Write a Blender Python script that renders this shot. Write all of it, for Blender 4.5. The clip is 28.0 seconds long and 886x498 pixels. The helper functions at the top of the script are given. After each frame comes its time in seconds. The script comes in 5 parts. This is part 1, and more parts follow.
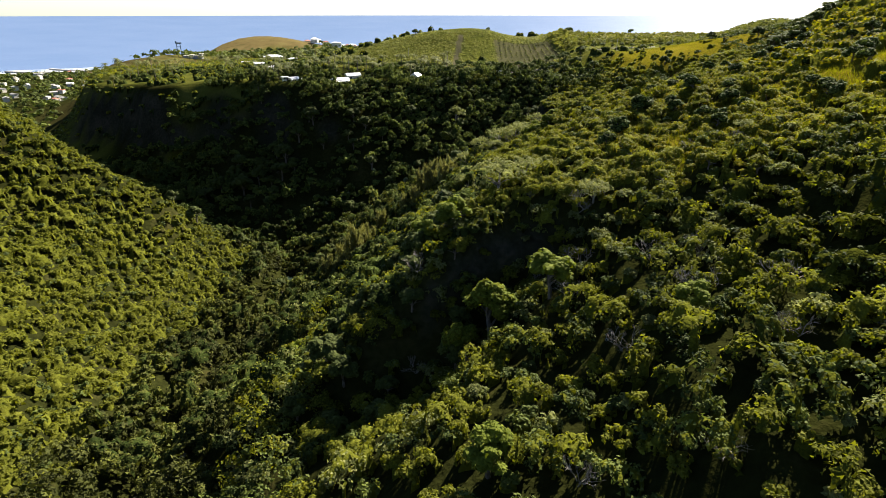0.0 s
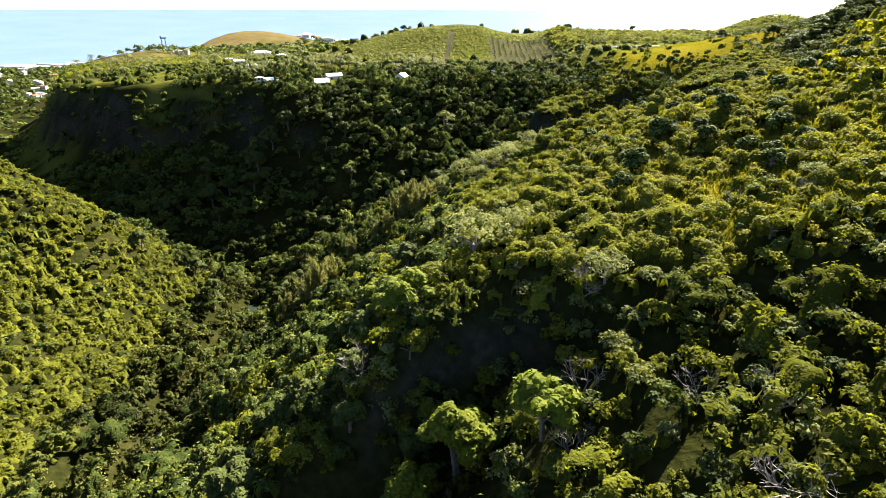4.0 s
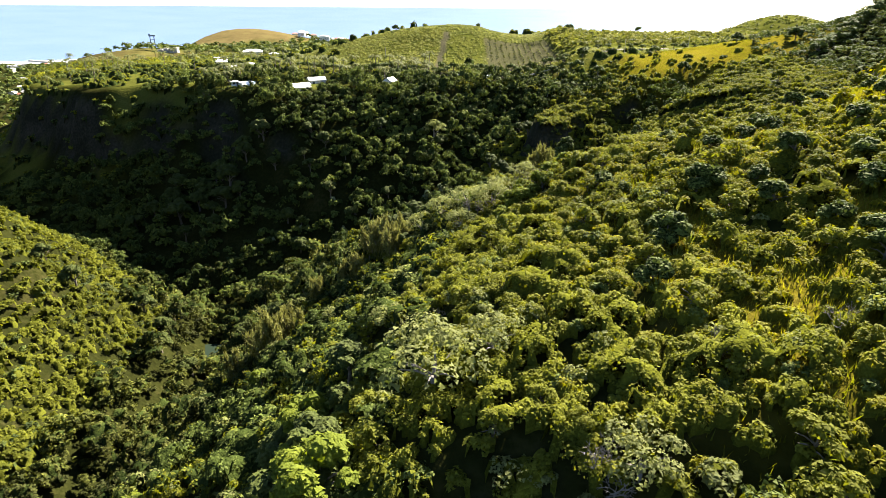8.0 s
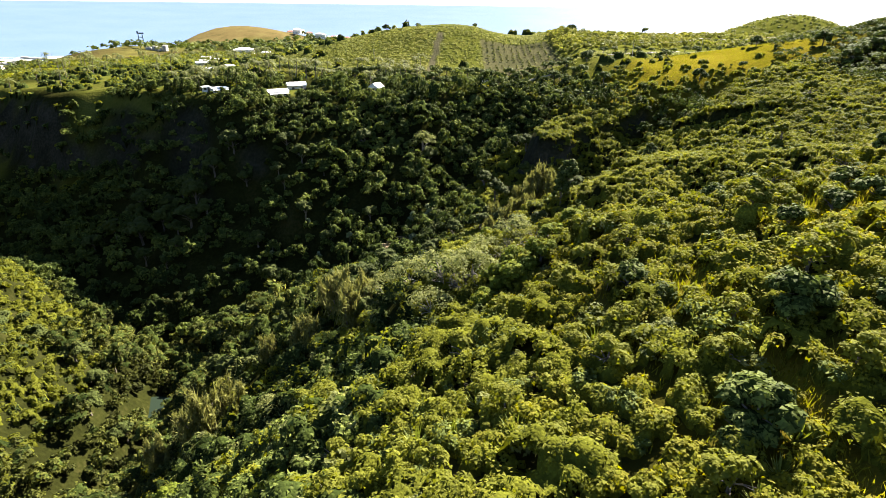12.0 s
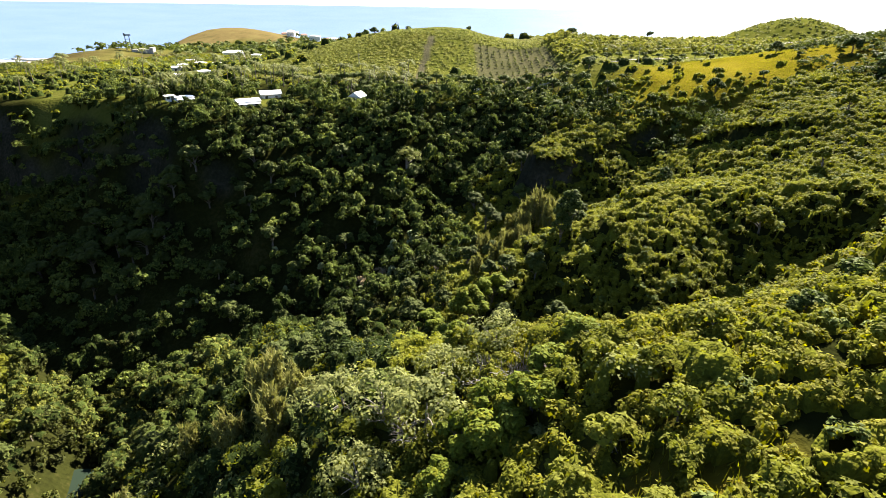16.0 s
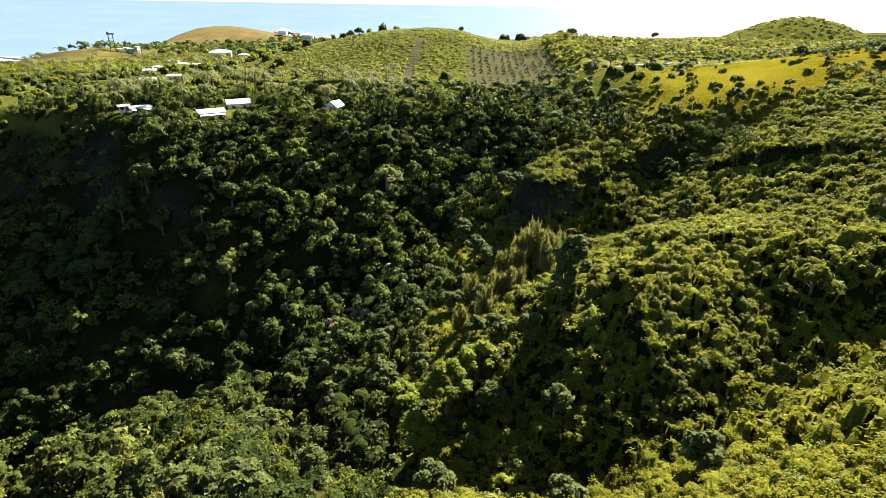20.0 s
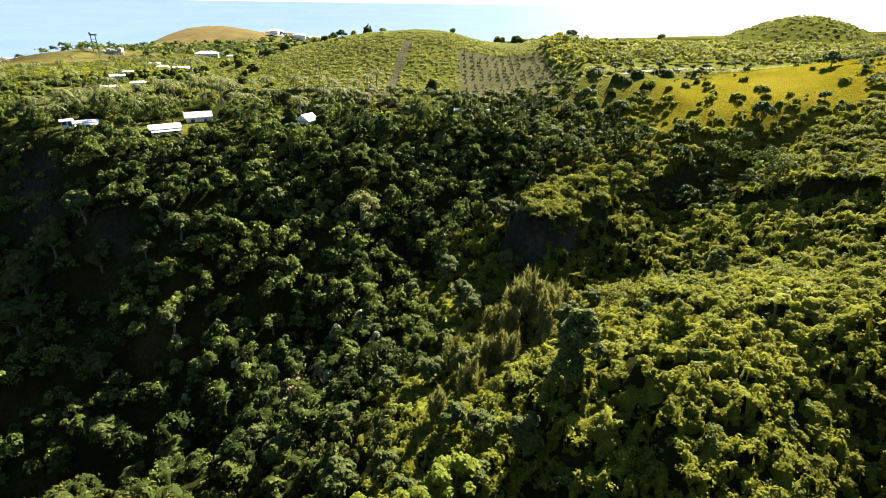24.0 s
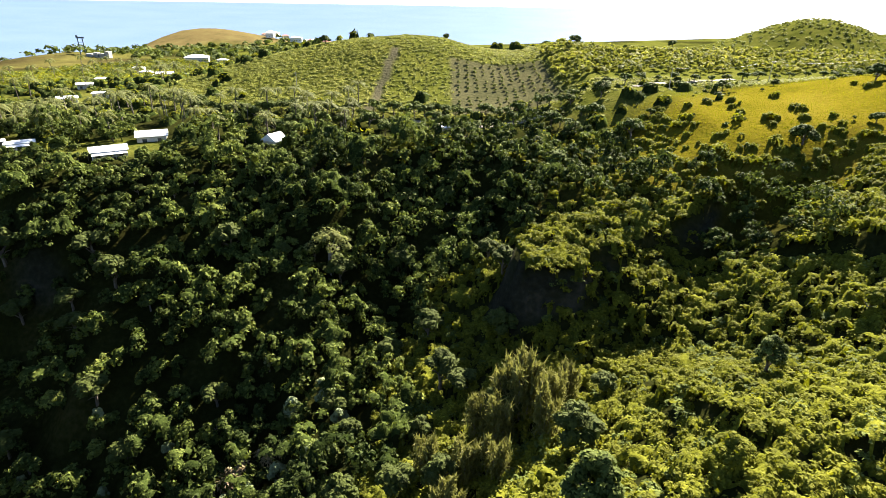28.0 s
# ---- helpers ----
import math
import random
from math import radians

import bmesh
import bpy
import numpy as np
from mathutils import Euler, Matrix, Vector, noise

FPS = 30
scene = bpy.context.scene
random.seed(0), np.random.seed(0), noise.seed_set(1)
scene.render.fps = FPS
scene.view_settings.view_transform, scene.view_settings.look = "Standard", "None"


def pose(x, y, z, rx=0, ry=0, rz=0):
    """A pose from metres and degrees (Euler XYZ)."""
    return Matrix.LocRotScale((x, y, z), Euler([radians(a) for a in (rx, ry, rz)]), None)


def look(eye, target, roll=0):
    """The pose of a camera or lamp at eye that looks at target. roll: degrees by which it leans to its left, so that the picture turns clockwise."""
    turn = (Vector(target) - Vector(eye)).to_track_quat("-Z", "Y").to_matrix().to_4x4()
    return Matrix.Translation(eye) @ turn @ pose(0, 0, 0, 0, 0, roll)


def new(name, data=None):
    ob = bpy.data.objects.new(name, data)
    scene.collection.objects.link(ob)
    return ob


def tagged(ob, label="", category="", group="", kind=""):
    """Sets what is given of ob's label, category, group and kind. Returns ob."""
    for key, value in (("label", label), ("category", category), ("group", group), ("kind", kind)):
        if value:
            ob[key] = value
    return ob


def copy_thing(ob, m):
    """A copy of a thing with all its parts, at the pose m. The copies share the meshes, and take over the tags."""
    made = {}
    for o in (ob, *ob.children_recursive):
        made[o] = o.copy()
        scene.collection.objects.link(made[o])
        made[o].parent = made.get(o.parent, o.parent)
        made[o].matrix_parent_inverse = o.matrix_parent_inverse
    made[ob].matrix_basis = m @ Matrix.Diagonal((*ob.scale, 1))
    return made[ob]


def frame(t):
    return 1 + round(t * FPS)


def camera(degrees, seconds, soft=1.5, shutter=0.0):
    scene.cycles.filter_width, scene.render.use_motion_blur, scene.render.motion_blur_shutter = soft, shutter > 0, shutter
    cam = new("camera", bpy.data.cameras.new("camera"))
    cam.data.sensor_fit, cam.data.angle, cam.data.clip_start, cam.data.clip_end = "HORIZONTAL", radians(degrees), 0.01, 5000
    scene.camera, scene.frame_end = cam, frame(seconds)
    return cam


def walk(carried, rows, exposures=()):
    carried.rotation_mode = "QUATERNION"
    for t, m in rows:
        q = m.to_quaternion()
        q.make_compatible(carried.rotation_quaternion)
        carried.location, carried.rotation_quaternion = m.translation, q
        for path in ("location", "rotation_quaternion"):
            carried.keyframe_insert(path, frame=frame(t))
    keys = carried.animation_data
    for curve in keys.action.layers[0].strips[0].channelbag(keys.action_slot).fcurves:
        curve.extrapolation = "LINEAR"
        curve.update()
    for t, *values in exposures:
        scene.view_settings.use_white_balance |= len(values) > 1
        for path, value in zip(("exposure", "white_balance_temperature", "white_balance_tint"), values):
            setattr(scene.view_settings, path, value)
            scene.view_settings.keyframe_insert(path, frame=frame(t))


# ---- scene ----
cam = camera(78.0, 28.0, soft=0.8)
METRES, EYE, TILT, LEAN, TURN = 180.0, 120.0, -23.5, 0.0, 0.0
ROWS = [
    (0.0, 0.0, 0.0, 0.0, 0.0, 0.0, -0.0),
    (0.5, 0.0036, 0.0166, 0.0076, -0.01, -0.06, 0.01),
    (1.0, 0.0073, 0.0332, 0.0151, -0.06, -0.11, 0.02),
    (1.5, 0.0108, 0.0496, 0.0224, -0.1, -0.17, 0.02),
    (2.0, 0.0145, 0.0658, 0.0298, -0.11, -0.23, 0.01),
    (2.5, 0.018, 0.0822, 0.0372, -0.12, -0.32, -0.02),
    (3.0, 0.0213, 0.0986, 0.0448, -0.16, -0.4, -0.03),
    (3.5, 0.0245, 0.115, 0.0523, -0.24, -0.45, -0.03),
    (5.5, 0.0377, 0.1789, 0.0811, -0.33, -0.6, -0.17),
    (6.0, 0.041, 0.1949, 0.0883, -0.32, -0.62, -0.22),
    (6.5, 0.044, 0.2108, 0.0955, -0.33, -0.64, -0.26),
    (7.0, 0.0472, 0.2268, 0.1028, -0.33, -0.65, -0.3),
    (7.5, 0.0503, 0.2427, 0.1102, -0.33, -0.67, -0.31),
    (8.0, 0.0533, 0.2586, 0.1175, -0.34, -0.67, -0.37),
    (8.5, 0.0564, 0.2748, 0.1249, -0.34, -0.69, -0.39),
    (9.0, 0.0594, 0.2908, 0.1323, -0.34, -0.71, -0.41),
    (9.5, 0.0624, 0.3068, 0.1397, -0.34, -0.72, -0.45),
    (10.0, 0.0656, 0.3229, 0.1469, -0.34, -0.73, -0.5),
    (10.5, 0.0685, 0.3389, 0.1545, -0.36, -0.77, -0.53),
    (11.0, 0.0714, 0.355, 0.1623, -0.37, -0.8, -0.55),
    (11.5, 0.0744, 0.3711, 0.1699, -0.37, -0.85, -0.58),
    (12.0, 0.0777, 0.3873, 0.1774, -0.36, -0.9, -0.63),
    (12.5, 0.0808, 0.4033, 0.1853, -0.39, -0.96, -0.65),
    (14.5, 0.0946, 0.4668, 0.2086, -0.47, -0.74, -0.66),
    (15.0, 0.0977, 0.4825, 0.2159, -0.47, -0.73, -0.71),
    (15.5, 0.101, 0.4986, 0.2234, -0.46, -0.73, -0.72),
    (16.0, 0.1038, 0.5146, 0.231, -0.47, -0.72, -0.76),
    (16.5, 0.107, 0.531, 0.2386, -0.47, -0.72, -0.77),
    (17.0, 0.1101, 0.5469, 0.2464, -0.48, -0.75, -0.77),
    (17.5, 0.1133, 0.5626, 0.2539, -0.5, -0.78, -0.77),
    (18.0, 0.1163, 0.5781, 0.2612, -0.51, -0.83, -0.79),
    (18.5, 0.1191, 0.5937, 0.2686, -0.55, -0.87, -0.78),
    (19.0, 0.122, 0.6093, 0.2758, -0.58, -0.9, -0.77),
    (19.5, 0.1248, 0.6248, 0.2826, -0.63, -0.91, -0.75),
    (20.0, 0.1277, 0.6403, 0.2896, -0.68, -0.93, -0.73),
    (20.5, 0.1306, 0.6559, 0.2967, -0.7, -0.92, -0.7),
    (21.0, 0.1336, 0.6716, 0.3038, -0.74, -0.96, -0.67),
    (21.5, 0.1366, 0.6873, 0.3109, -0.76, -0.97, -0.63),
    (23.5, 0.1494, 0.7525, 0.3407, -0.81, -1.03, -0.58),
    (24.0, 0.1525, 0.7685, 0.3483, -0.83, -1.04, -0.58),
    (24.5, 0.1561, 0.7845, 0.3556, -0.83, -1.05, -0.59),
    (25.0, 0.1596, 0.8003, 0.3629, -0.83, -1.03, -0.61),
    (25.5, 0.1629, 0.8161, 0.37, -0.81, -1.0, -0.64),
    (26.0, 0.1662, 0.8319, 0.3774, -0.79, -0.99, -0.65),
    (26.5, 0.1694, 0.8479, 0.3847, -0.76, -0.96, -0.68),
    (27.0, 0.1726, 0.8638, 0.3919, -0.73, -0.92, -0.7),
    (27.5, 0.1756, 0.8796, 0.3994, -0.72, -0.92, -0.7),
    (28.0, 0.1788, 0.8956, 0.4066, -0.69, -0.88, -0.71),
]
walk(cam, [(t, pose(0, 0, EYE, TILT, LEAN, TURN) @ pose(METRES * x, METRES * y, METRES * z, 90 + pitch, roll, yaw)) for t, x, y, z, yaw, pitch, roll in ROWS], [(0, 1.95), (1, 2.24), (2, 2.52), (3.5, 2.78), (7, 2.7), (28, 2.66)])


# ---- world and sun ----
SUN_AZ, SUN_EL = 33.0, 36.5      # degrees to the right of straight ahead, and above the horizon
world = bpy.data.worlds.new("sky")
scene.world = world
world.use_nodes = True
wn = world.node_tree.nodes
sky = wn.new("ShaderNodeTexSky")
sky.sky_type = "NISHITA"
sky.sun_disc = False
sky.sun_elevation = radians(SUN_EL)
sky.sun_rotation = radians(SUN_AZ)
sky.air_density, sky.dust_density, sky.ozone_density = 0.7, 0.2, 2.0
wn["Background"].inputs["Strength"].default_value = 0.042
world.node_tree.links.new(sky.outputs[0], wn["Background"].inputs["Color"])
sun = new("sun", bpy.data.lights.new("sun", "SUN"))
sun.data.energy, sun.data.angle, sun.data.color = 5.0, radians(0.5), (1.0, 0.915, 0.79)
ca, sa, ce, se = math.cos(radians(SUN_AZ)), math.sin(radians(SUN_AZ)), math.cos(radians(SUN_EL)), math.sin(radians(SUN_EL))
sun.matrix_world = look((sa * ce * 400, ca * ce * 400, 120 + se * 400), (0, 0, 120))


# ---- materials ----
def mat(name):
    m = bpy.data.materials.new(name)
    m.use_nodes = True
    n, l = m.node_tree.nodes, m.node_tree.links
    return m, n, l, n["Principled BSDF"]


def ramp(n, stops):
    r = n.new("ShaderNodeValToRGB")
    e = r.color_ramp.elements
    while len(e) < len(stops):
        e.new(0.5)
    for k, (p, c) in zip(e, stops):
        k.position, k.color = p, (*c, 1)
    return r


def world_noise(n, l, scale, detail=3.0):
    t = n.new("ShaderNodeNewGeometry")
    q = n.new("ShaderNodeTexNoise")
    q.inputs["Scale"].default_value, q.inputs["Detail"].default_value = scale, detail
    l.new(t.outputs["Position"], q.inputs["Vector"])
    return q


def leaf_mat(name, dark, mid, light, through_leaf=0.16, patch=0.35, gloss=0.1, rough=0.8, cells=6.0):
    """Foliage: tone per plant, fine change per leaf, patches over metres, light that passes through the leaf."""
    m, n, l, b = mat(name)
    geo = n.new("ShaderNodeNewGeometry")
    tone = n.new("ShaderNodeAttribute")
    tone.attribute_name = "tone"
    big = world_noise(n, l, patch, 2.0)
    a1 = n.new("ShaderNodeMath"); a1.operation = "MULTIPLY_ADD"
    l.new(geo.outputs["Random Per Island"], a1.inputs[0]); a1.inputs[1].default_value = 0.22
    l.new(tone.outputs["Fac"], a1.inputs[2])
    a2 = n.new("ShaderNodeMath"); a2.operation = "MULTIPLY_ADD"
    l.new(big.outputs["Fac"], a2.inputs[0]); a2.inputs[1].default_value = 0.5
    l.new(a1.outputs[0], a2.inputs[2])
    # leaflets: each cell of the pattern is one, with a tone and a domed face of its own
    gp = n.new("ShaderNodeNewGeometry")
    cut = n.new("ShaderNodeTexVoronoi")
    cut.inputs["Scale"].default_value = cells
    l.new(gp.outputs["Position"], cut.inputs["Vector"])
    sep = n.new("ShaderNodeSeparateColor")
    l.new(cut.outputs["Color"], sep.inputs[0])
    a4 = n.new("ShaderNodeMath"); a4.operation = "MULTIPLY_ADD"
    l.new(sep.outputs[0], a4.inputs[0]); a4.inputs[1].default_value = 0.4
    a4b = n.new("ShaderNodeMath"); a4b.operation = "ADD"; a4b.inputs[1].default_value = -0.15
    l.new(a2.outputs[0], a4.inputs[2]); l.new(a4.outputs[0], a4b.inputs[0])
    dome = n.new("ShaderNodeBump")
    dome.invert = True
    dome.inputs["Strength"].default_value, dome.inputs["Distance"].default_value = 0.7, 0.5 / cells
    l.new(cut.outputs["Distance"], dome.inputs["Height"])
    l.new(dome.outputs[0], b.inputs["Normal"])
    a2 = a4b
    r = ramp(n, [(0.25, dark), (0.7, mid), (1.25 / 1.3, light)])
    a3 = n.new("ShaderNodeMath"); a3.operation = "MULTIPLY"
    l.new(a2.outputs[0], a3.inputs[0]); a3.inputs[1].default_value = 0.62
    l.new(a3.outputs[0], r.inputs[0])
    l.new(r.outputs[0], b.inputs["Base Color"])
    b.inputs["Roughness"].default_value = rough
    b.inputs["Specular IOR Level"].default_value = gloss
    tr = n.new("ShaderNodeBsdfTranslucent")
    hs = n.new("ShaderNodeHueSaturation")
    hs.inputs["Saturation"].default_value, hs.inputs["Value"].default_value = 1.1, 1.5
    l.new(r.outputs[0], hs.inputs["Color"])
    l.new(hs.outputs[0], tr.inputs["Color"])
    mx = n.new("ShaderNodeMixShader")
    mx.inputs[0].default_value = through_leaf
    l.new(b.outputs[0], mx.inputs[1]); l.new(tr.outputs[0], mx.inputs[2])
    l.new(mx.outputs[0], n["Material Output"].inputs["Surface"])
    return m


def plain_mat(name, c1, c2, scale=2.0, rough=0.7, metal=0.0, bump=0.2):
    m, n, l, b = mat(name)
    q = world_noise(n, l, scale, 6.0)
    r = ramp(n, [(0.3, c1), (0.7, c2)])
    l.new(q.outputs["Fac"], r.inputs[0]); l.new(r.outputs[0], b.inputs["Base Color"])
    b.inputs["Roughness"].default_value, b.inputs["Metallic"].default_value = rough, metal
    if bump:
        bp = n.new("ShaderNodeBump"); bp.inputs["Strength"].default_value = bump; bp.inputs["Distance"].default_value = 0.3
        l.new(q.outputs["Fac"], bp.inputs["Height"]); l.new(bp.outputs[0], b.inputs["Normal"])
    return m


M_SCRUB = leaf_mat("scrub_leaves", (0.085, 0.092, 0.011), (0.165, 0.172, 0.020), (0.232, 0.23, 0.028), 0.45, cells=5.0)
M_YELLOW = leaf_mat("sun_dried_leaves", (0.094, 0.094, 0.009), (0.180, 0.174, 0.016), (0.262, 0.242, 0.026), 0.45, cells=5.0)
M_FOREST = leaf_mat("forest_leaves", (0.030, 0.042, 0.010), (0.106, 0.130, 0.026), (0.205, 0.225, 0.046), 0.2, cells=4.0)
# darker copy of the forest leaves: the ravine floor's shade is in the colour
M_RAVINE_SHADE = leaf_mat("ravine_leaves_shade_toned", (0.028, 0.032, 0.007), (0.092, 0.100, 0.017), (0.175, 0.175, 0.032), 0.18, cells=4.0)
M_LIME = leaf_mat("lime_leaves", (0.06, 0.082, 0.010), (0.145, 0.172, 0.018), (0.235, 0.25, 0.026), 0.36)
# low leaf colour that puts the ravine's shade into its single trees
M_TREE_SHADE = leaf_mat("shade_dark_leaves", (0.024, 0.032, 0.008), (0.07, 0.086, 0.018), (0.13, 0.14, 0.03), cells=4.0)
M_CASU = leaf_mat("casuarina_needles", (0.09, 0.092, 0.026), (0.18, 0.178, 0.052), (0.27, 0.255, 0.09), 0.3)
M_GRASS = leaf_mat("dry_grass", (0.080, 0.088, 0.009), (0.145, 0.142, 0.015), (0.21, 0.19, 0.026), 0.4, 0.12, 0.1)
M_GREY = leaf_mat("olive_leaves", (0.108, 0.120, 0.042), (0.204, 0.216, 0.072), (0.312, 0.312, 0.120), 0.45)
M_PALM = leaf_mat("palm_leaves", (0.05, 0.06, 0.012), (0.12, 0.13, 0.03), (0.24, 0.22, 0.07), 0.25, 0.3, 0.25)
M_VINE = leaf_mat("pale_vine_leaves", (0.12, 0.15, 0.07), (0.25, 0.28, 0.14), (0.37, 0.40, 0.22), 0.2, 0.5, 0.2)
M_STRAW = leaf_mat("straw_fronds", (0.16, 0.12, 0.06), (0.30, 0.23, 0.13), (0.45, 0.36, 0.22), 0.2, 0.5, 0.2)
M_BANANA = leaf_mat("banana_leaves", (0.085, 0.095, 0.018), (0.175, 0.18, 0.035), (0.27, 0.26, 0.06), 0.35, 0.08, 0.15, cells=2.0)
M_AGAVE = leaf_mat("agave_leaves", (0.10, 0.13, 0.02), (0.2, 0.23, 0.03), (0.32, 0.33, 0.05), 0.2, 0.5, 0.5)
# scrub and wood masses: leaf colours darkened to stand in for inner shade
M_UNDER = leaf_mat("scrub_mass_shade", (0.045, 0.05, 0.007), (0.11, 0.116, 0.014), (0.18, 0.18, 0.023), 0.2, 0.35, 0.0, 1.0, 5.0)
M_UNDER_WOOD = leaf_mat("wood_mass_shade", (0.012, 0.018, 0.005), (0.042, 0.056, 0.013), (0.085, 0.098, 0.023), 0.06, 0.35, 0.0, 1.0, 3.5)
M_UNDER_CROP = leaf_mat("crop_mass", (0.08, 0.09, 0.016), (0.135, 0.14, 0.026), (0.19, 0.185, 0.04), 0.0, 0.1, 0.0, 1.0, 1.6)
M_CROP = leaf_mat("crop_leaves", (0.09, 0.105, 0.022), (0.165, 0.175, 0.042), (0.26, 0.25, 0.065), 0.3, 0.1, 0.1, cells=2.5)
M_RED = plain_mat("red_tile_roof", (0.28, 0.09, 0.05), (0.40, 0.15, 0.09), 0.7, 0.8, 0, 0.1)
M_CREAM = plain_mat("cream_render", (0.5, 0.46, 0.38), (0.66, 0.62, 0.53), 0.6, 0.8, 0, 0.05)
M_STEEL = plain_mat("dark_painted_steel", (0.05, 0.07, 0.09), (0.10, 0.13, 0.16), 0.8, 0.5, 0.3, 0.05)
M_CONC = plain_mat("weathered_concrete", (0.24, 0.23, 0.21), (0.40, 0.38, 0.35), 0.6, 0.85, 0, 0.2)
M_ROAD = plain_mat("pale_dirt_road", (0.15, 0.13, 0.10), (0.24, 0.215, 0.175), 0.4, 0.95, 0, 0.2)
M_STONE = plain_mat("river_stone", (0.09, 0.085, 0.08), (0.2, 0.195, 0.185), 0.7, 0.8, 0, 0.3)
M_FOAM = plain_mat("surf_foam", (0.7, 0.72, 0.73), (0.85, 0.86, 0.86), 0.05, 0.7, 0, 0)
M_GLASS = plain_mat("window_glass", (0.02, 0.025, 0.03), (0.04, 0.05, 0.06), 0.3, 0.08, 0, 0)
M_POND = plain_mat("green_pool_water", (0.012, 0.02, 0.013), (0.02, 0.03, 0.02), 0.05, 0.2, 0, 0)
M_POND.node_tree.nodes["Principled BSDF"].inputs["Specular IOR Level"].default_value = 0.0
M_TWIG = plain_mat("dead_twigs", (0.12, 0.10, 0.085), (0.26, 0.23, 0.20), 3.0, 0.9, 0, 0)
M_BARK = plain_mat("bark", (0.07, 0.055, 0.04), (0.17, 0.14, 0.11), 2.0, 0.9)
M_ROCK = plain_mat("basalt", (0.03, 0.027, 0.024), (0.10, 0.09, 0.075), 0.5, 0.9, 0, 0.9)
M_WHITE = plain_mat("white_paint", (0.62, 0.61, 0.58), (0.8, 0.79, 0.77), 0.8, 0.6, 0, 0.05)
M_TIN = plain_mat("white_sheet_roof", (0.68, 0.68, 0.68), (0.8, 0.8, 0.79), 0.5, 0.45, 0, 0.05)


# ---- terrain ----
def hash2(i, j, seed):
    h = (i.astype(np.int64) * 374761393 + j.astype(np.int64) * 668265263 + seed * 974634777) & 0x7FFFFFFF
    h = ((h ^ (h >> 13)) * 1274126177) & 0x7FFFFFFF
    return ((h ^ (h >> 16)) & 0xFFFF) / 65535.0


def vnoise(x, y, cell, seed=0):
    """Smooth noise from -1 to 1 with features about cell metres wide."""
    x, y = np.asarray(x, float) / cell, np.asarray(y, float) / cell
    i, j = np.floor(x), np.floor(y)
    u, v = x - i, y - j
    u, v = u * u * (3 - 2 * u), v * v * (3 - 2 * v)
    a, b = hash2(i, j, seed), hash2(i + 1, j, seed)
    c, d = hash2(i, j + 1, seed), hash2(i + 1, j + 1, seed)
    return 2 * ((a * (1 - u) + b * u) * (1 - v) + (c * (1 - u) + d * u) * v) - 1


def sstep(a, b, x):
    t = np.clip((x - a) / (b - a), 0, 1)
    return t * t * (3 - 2 * t)


def smin(a, b, k):
    h = np.clip(0.5 + 0.5 * (b - a) / k, 0, 1)
    return b * (1 - h) + a * h - k * h * (1 - h)


def smax(a, b, k):
    return -smin(-a, -b, k)


# the ravine's floor lines: x, y, height
RIVER = ((-46, -220, 66), (-49, 60, 45), (-52, 100, 38), (-53, 140, 31), (-54, 178, 24), (-62, 206, 20), (-80, 229, 20), (-130, 270, 19), (-222, 312, 13), (-310, 372, 4), (-425, 560, -6), (-560, 850, -12), (-760, 1250, -20))
TRIB = ((-80, 229, 20), (-50, 232, 25), (-22, 238, 33), (10, 258, 44), (22, 285, 53), (34, 304, 64))
GULLY = ((-22, 234, 33), (2, 202, 43), (20, 187, 53), (40, 182, 58), (62, 183, 67), (80, 192, 72), (104, 196, 90), (150, 192, 116))
HOLLOW = ((38, 247, 59), (60, 256, 66), (75, 256, 68.5), (90, 277, 75), (110, 287, 85.5), (134, 296, 98))
NEAR = ((-50, 56, 50), (-14, 62, 63), (2, 67, 73), (10, 71, 79))


def to_line(x, y, pts):
    """Distance to a floor line and the height of its nearest point."""
    best, floor = np.full(x.shape, 1e9), np.zeros(x.shape)
    for (x0, y0, z0), (x1, y1, z1) in zip(pts, pts[1:]):
        t = np.clip(((x - x0) * (x1 - x0) + (y - y0) * (y1 - y0)) / ((x1 - x0) ** 2 + (y1 - y0) ** 2), 0, 1)
        d = np.hypot(x - x0 - t * (x1 - x0), y - y0 - t * (y1 - y0))
        near = d < best
        best, floor = np.where(near, d, best), np.where(near, z0 + t * (z1 - z0), floor)
    return best, floor


def far_side(x):
    """The y of the line between the far cliff's side and this side."""
    return np.interp(x, (-760, -560, -425, -310, -222, -130, -78, -22, 12, 30, 60, 140, 300), (1250, 850, 560, 372, 312, 268, 226, 236, 258, 288, 300, 240, 200))


SEA = -40.0


